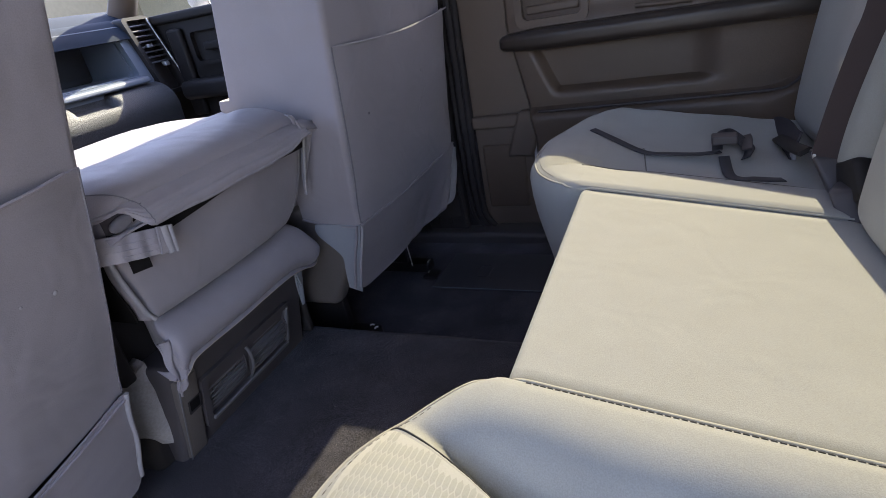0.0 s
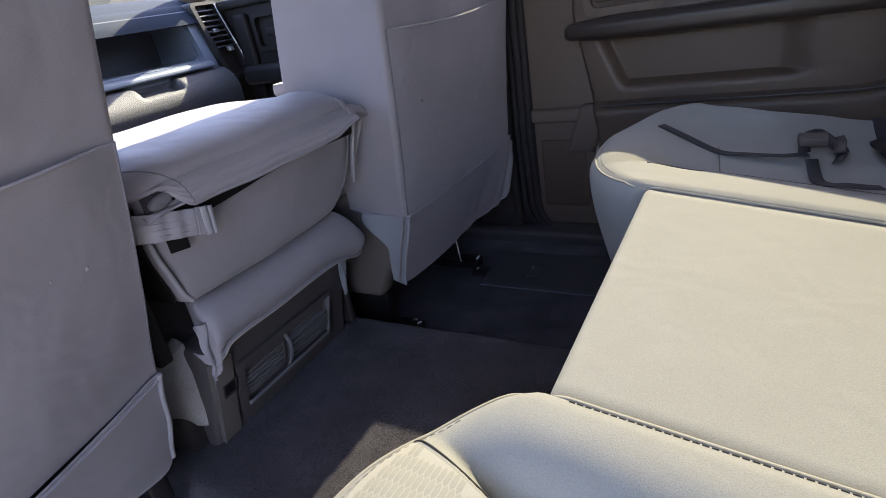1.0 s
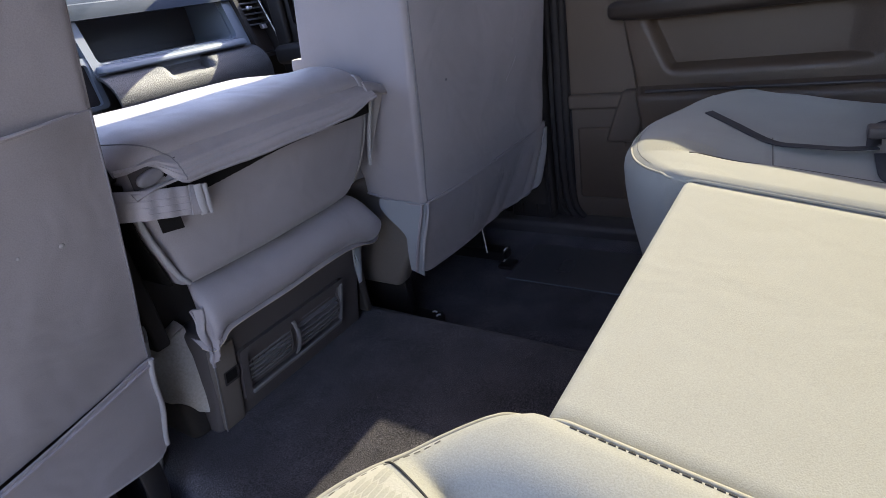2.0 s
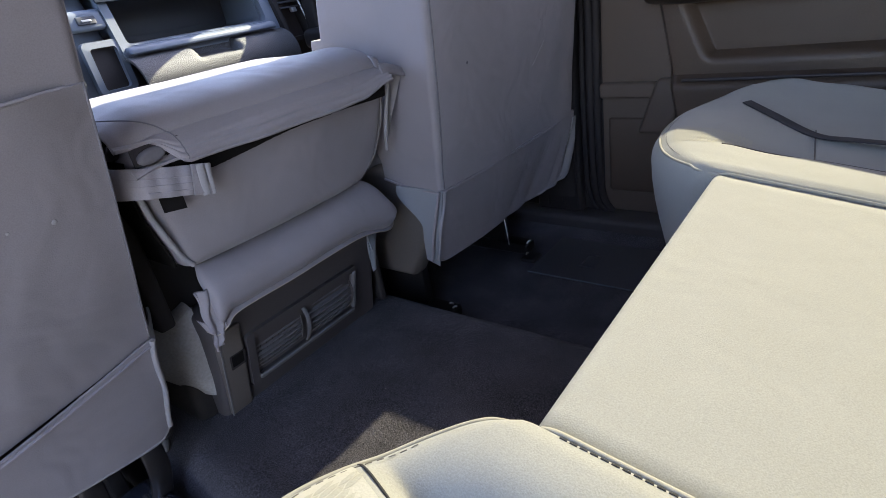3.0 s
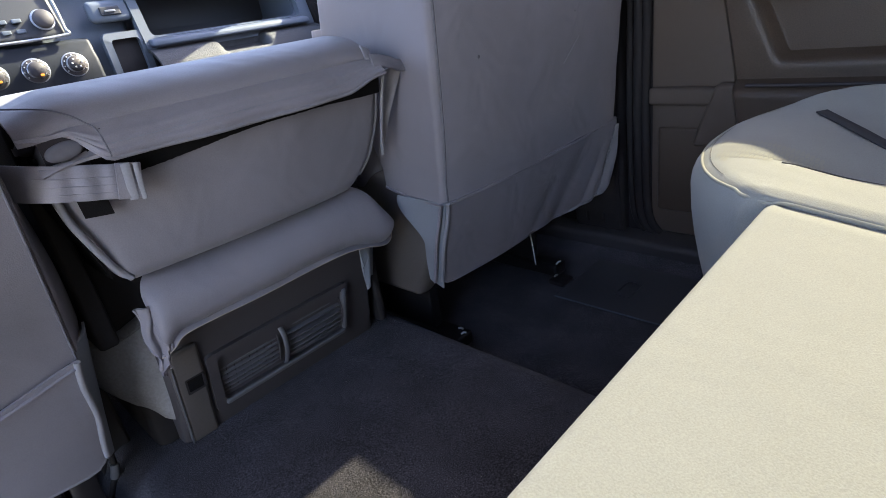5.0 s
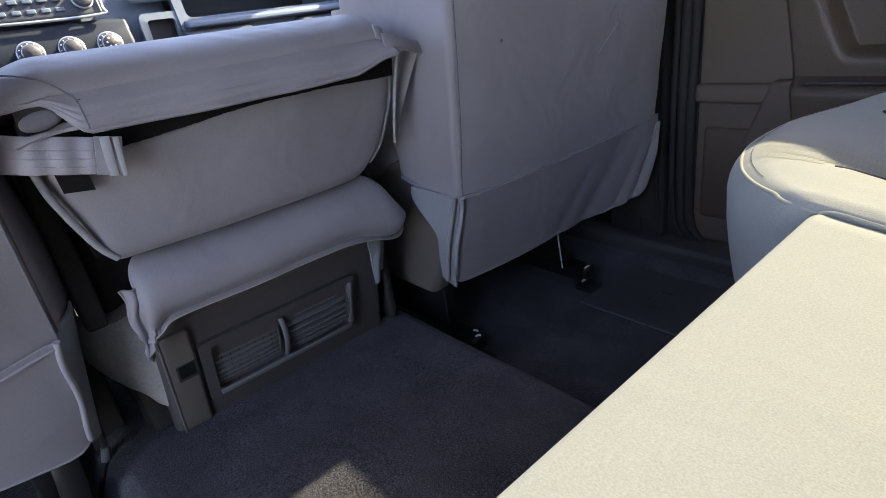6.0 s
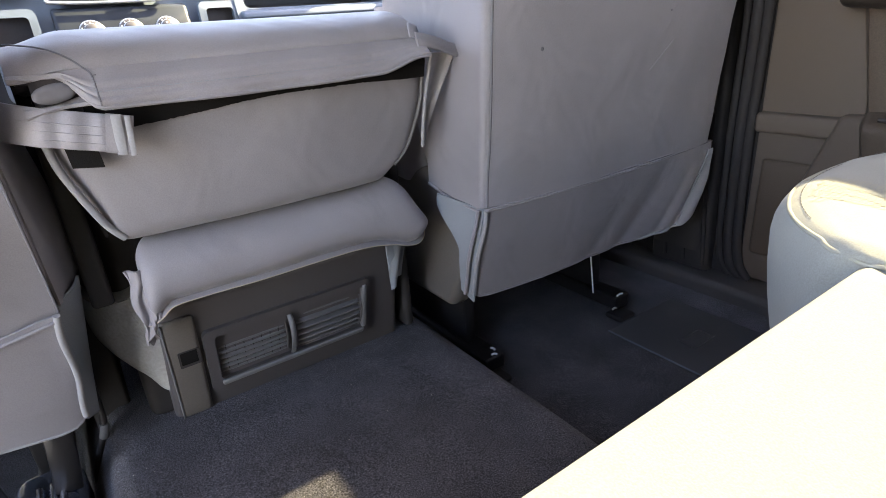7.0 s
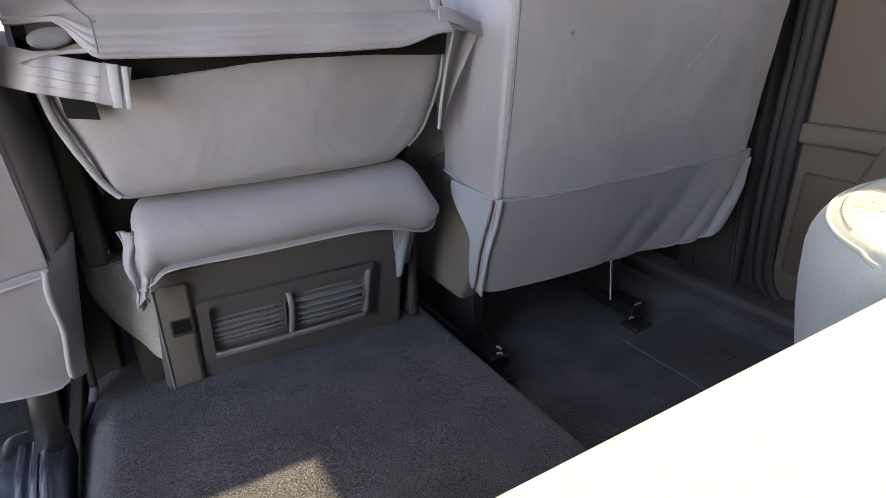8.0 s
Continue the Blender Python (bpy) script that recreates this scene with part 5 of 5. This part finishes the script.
part("bin_lip", rounded((0.475, 0.060, 0.018), 0.007, (8, 4, 2), lambda q: Vector((0.508 + q.x, DY - 0.004 + q.y, 0.654 + q.z + 0.14 * q.y))), DASH, dash)


def hood(u, v):
    """The dark brow over the open bin, running into the top pad."""
    x = 0.255 + 0.53 * u
    a = v * math.pi / 2
    return Vector((x, DY + 0.022 + 0.060 * (1 - math.cos(a)) + 0.03 * v, 0.774 + 0.060 * math.sin(a)))


part("bin_hood", sheet(hood, 16, 8, 0.006), DASHTOP, dash, "dark brow over the bin, tinted blue for the sky")


# lower glove box, its sloping front with a handle recess
def glove_fn(u, v):
    x = 0.262 + 0.512 * u
    notch = 0.022 * ease(0.33, 0.36, u) * (1 - ease(0.60, 0.63, u)) * ease(0.05, 0.12, v) * (1 - ease(0.26, 0.34, v))
    if v < 0.5:
        t = v / 0.5
        y, z = DY + 0.010 - 0.088 * math.sin(t * math.pi / 2), 0.636 - 0.075 * (1 - math.cos(t * math.pi / 2))
    else:
        t = (v - 0.5) / 0.5
        y, z = DY - 0.078 + 0.02 * t, 0.561 - 0.26 * t
    return Vector((x, y + notch * 0.6, z - notch))


part("glove_box_lid", sheet(glove_fn, 60, 40, 0.008), GLOVE, dash, "grained dark grey glove box front")
# passenger air vent
vent = part("side_vent_bezel", hollow(rrect(0.772, 0.880, 0.590, 0.835, 0.015), rrect(0.787, 0.868, 0.602, 0.825, 0.008), DY - 0.035, DY + 0.01), UNDER, dash, "black vent surround")
for v in vent.data.vertices:
    v.co.x -= 0.10 * (v.co.z - 0.72) * 0.6
part("vent_back", box((0.765, DY + 0.002, 0.60), (0.875, DY + 0.012, 0.83), 0.002), RUBBER, vent)
part("vent_edge", sweep([Vector((0.866 - 0.06 * (z - 0.72), DY - 0.037, z)) for z in (0.600, 0.66, 0.72, 0.78, 0.826)], 0.0028), SILVER, vent, "thin silver edge")
for i in range(8):
    z = 0.690 + 0.0165 * i
    part("slat", box((0.787 - 0.06 * (z - 0.72), DY - 0.025, z), (0.868 - 0.06 * (z - 0.72), DY, z + 0.005), 0.0015), DASH_DARK, vent)
part("slat_tab", box((0.807, DY - 0.034, 0.738), (0.828, DY - 0.022, 0.750), 0.003), SILVER, vent)
part("vent_wheel", box((0.834, DY - 0.032, 0.676), (0.852, DY - 0.015, 0.690), 0.003), SILVER, vent)
part("end_cap", rounded((0.07, 0.12, 0.24), 0.02, (2, 3, 4), lambda q: Vector((0.905 + q.x - 0.06 * q.z, DY + 0.05 + q.y, 0.71 + q.z))), DASH_DARK, dash)
# centre stack
part("stack_face", rounded((0.52, 0.06, 0.34), 0.02, (6, 2, 6), lambda q: Vector((-0.002 + q.x, DY + 0.060 + q.y + 0.15 * (q.z - 0.02), 0.665 + q.z))), DASH, dash)
stack = part("stack_panel", rounded((0.285, 0.02, 0.10), 0.02, (6, 2, 4), lambda q: Vector((0.005 + q.x, DY + 0.002 + q.y + 0.15 * q.z, 0.637 + q.z))), CLIMATE, dash, "satin dark climate panel")
for x in (-0.068, 0.012, 0.092):
    k = part("knob_ring", disc((x, DY - 0.004, 0.632), (0, -1, 0.15), 0.0275, 0.006, 28), SILVER, stack, "chrome knob ring")
    part("dial_face", disc((x, DY - 0.006, 0.632), (0, -1, 0.15), 0.0252, 0.005, 28), BLACK, k)
    for i in range(9):
        a = radians(-30 + 30 * i)
        px, pz = x + 0.0222 * math.cos(a), 0.632 + 0.0222 * math.sin(a)
        part("dial_mark", box((px - 0.0013, DY - 0.0128 + 0.15 * (pz - 0.632), pz - 0.0013), (px + 0.0013, DY - 0.0105 + 0.15 * (pz - 0.632), pz + 0.0013), 0.0003), PAINT, k)
    part("knob_skirt", disc((x, DY - 0.009, 0.633), (0, -1, 0.15), 0.0185, 0.010, 24), SILVER, k)
    part("knob", disc((x, DY - 0.012, 0.633), (0, -1, 0.15), 0.0168, 0.016, 24), BLACK, k)
    if x < 0.05:
        part("pointer_lamp", box((x + 0.001, DY - 0.0305, 0.620), (x + 0.008, DY - 0.028, 0.625), 0.001), AMBER, k)
    else:
        for a in range(6):
            px, pz = x + 0.010 * math.cos(a * 1.047), 0.636 + 0.010 * math.sin(a * 1.047)
            part("mode_dot", box((px - 0.002, DY - 0.0305, pz - 0.002), (px + 0.002, DY - 0.028, pz + 0.002), 0.001), PAINT, k)
part("hazard_button", box((-0.050, DY + 0.0, 0.664), (-0.020, DY + 0.012, 0.680), 0.004), PANEL, stack)
radio = part("radio", rounded((0.235, 0.03, 0.115), 0.012, (4, 2, 3), lambda q: Vector((-0.012 + q.x, DY + 0.012 + q.y + 0.15 * q.z, 0.752 + q.z))), DASH_DARK, dash, "black radio with silver rim")
part("radio_rim", sweep(smooth_line([(-0.135, DY - 0.004, 0.80), (-0.134, DY - 0.012, 0.715), (-0.12, DY - 0.014, 0.697), (0.09, DY - 0.014, 0.697), (0.105, DY - 0.012, 0.715), (0.107, DY - 0.004, 0.80)]), 0.0035), SILVER, radio)
part("volume_knob", disc((0.072, DY - 0.003, 0.735), (0, -1, 0.15), 0.020, 0.022, 24), BLACK, radio)
part("volume_ring", disc((0.072, DY - 0.002, 0.735), (0, -1, 0.15), 0.0235, 0.006, 24), SILVER, radio)
for i in range(5):
    for j in range(2):
        part("radio_button", box((-0.10 + 0.028 * i, DY - 0.012, 0.712 + 0.022 * j), (-0.082 + 0.028 * i, DY - 0.002, 0.721 + 0.022 * j), 0.002), DASH, radio)
for x0 in (0.172, -0.262):
    pk = part("slot_frame", hollow(rrect(x0, x0 + 0.098, 0.560, 0.688, 0.014), rrect(x0 + 0.016, x0 + 0.082, 0.570, 0.672, 0.008), DY - 0.010, DY + 0.010), DASH, dash)
    part("slot_well", box((x0 + 0.012, DY + 0.004, 0.562), (x0 + 0.086, DY + 0.008, 0.68), 0.001), RUBBER, pk)
    sw = part("switch_pod", rounded((0.095, 0.03, 0.05), 0.012, (3, 2, 2), lambda q, c=x0 + 0.045: Vector((c + q.x, DY + 0.006 + q.y, 0.738 + q.z))), DASH, dash)
    part("switch_face", box((x0 + 0.022, DY - 0.0135, 0.728), (x0 + 0.068, DY - 0.006, 0.748), 0.003), DASH_DARK, sw)
    part("switch_mark", box((x0 + 0.032, DY - 0.016, 0.735), (x0 + 0.056, DY - 0.012, 0.740), 0.001), SILVER, sw)
part("lower_console", rounded((0.50, 0.12, 0.28), 0.03, (4, 2, 4), lambda q: Vector((q.x, DY + 0.08 + q.y, 0.42 + q.z))), DASH_DARK, dash)
# the face of the dashboard leans forward above the knobs
for ob in dash.children_recursive:
    if not ob.name.startswith(("top_pad", "core", "glove_box", "lower_console", "bin_hood")):
        for v in ob.data.vertices:
            v.co.y += 0.33 * max(0.0, v.co.z - 0.64)
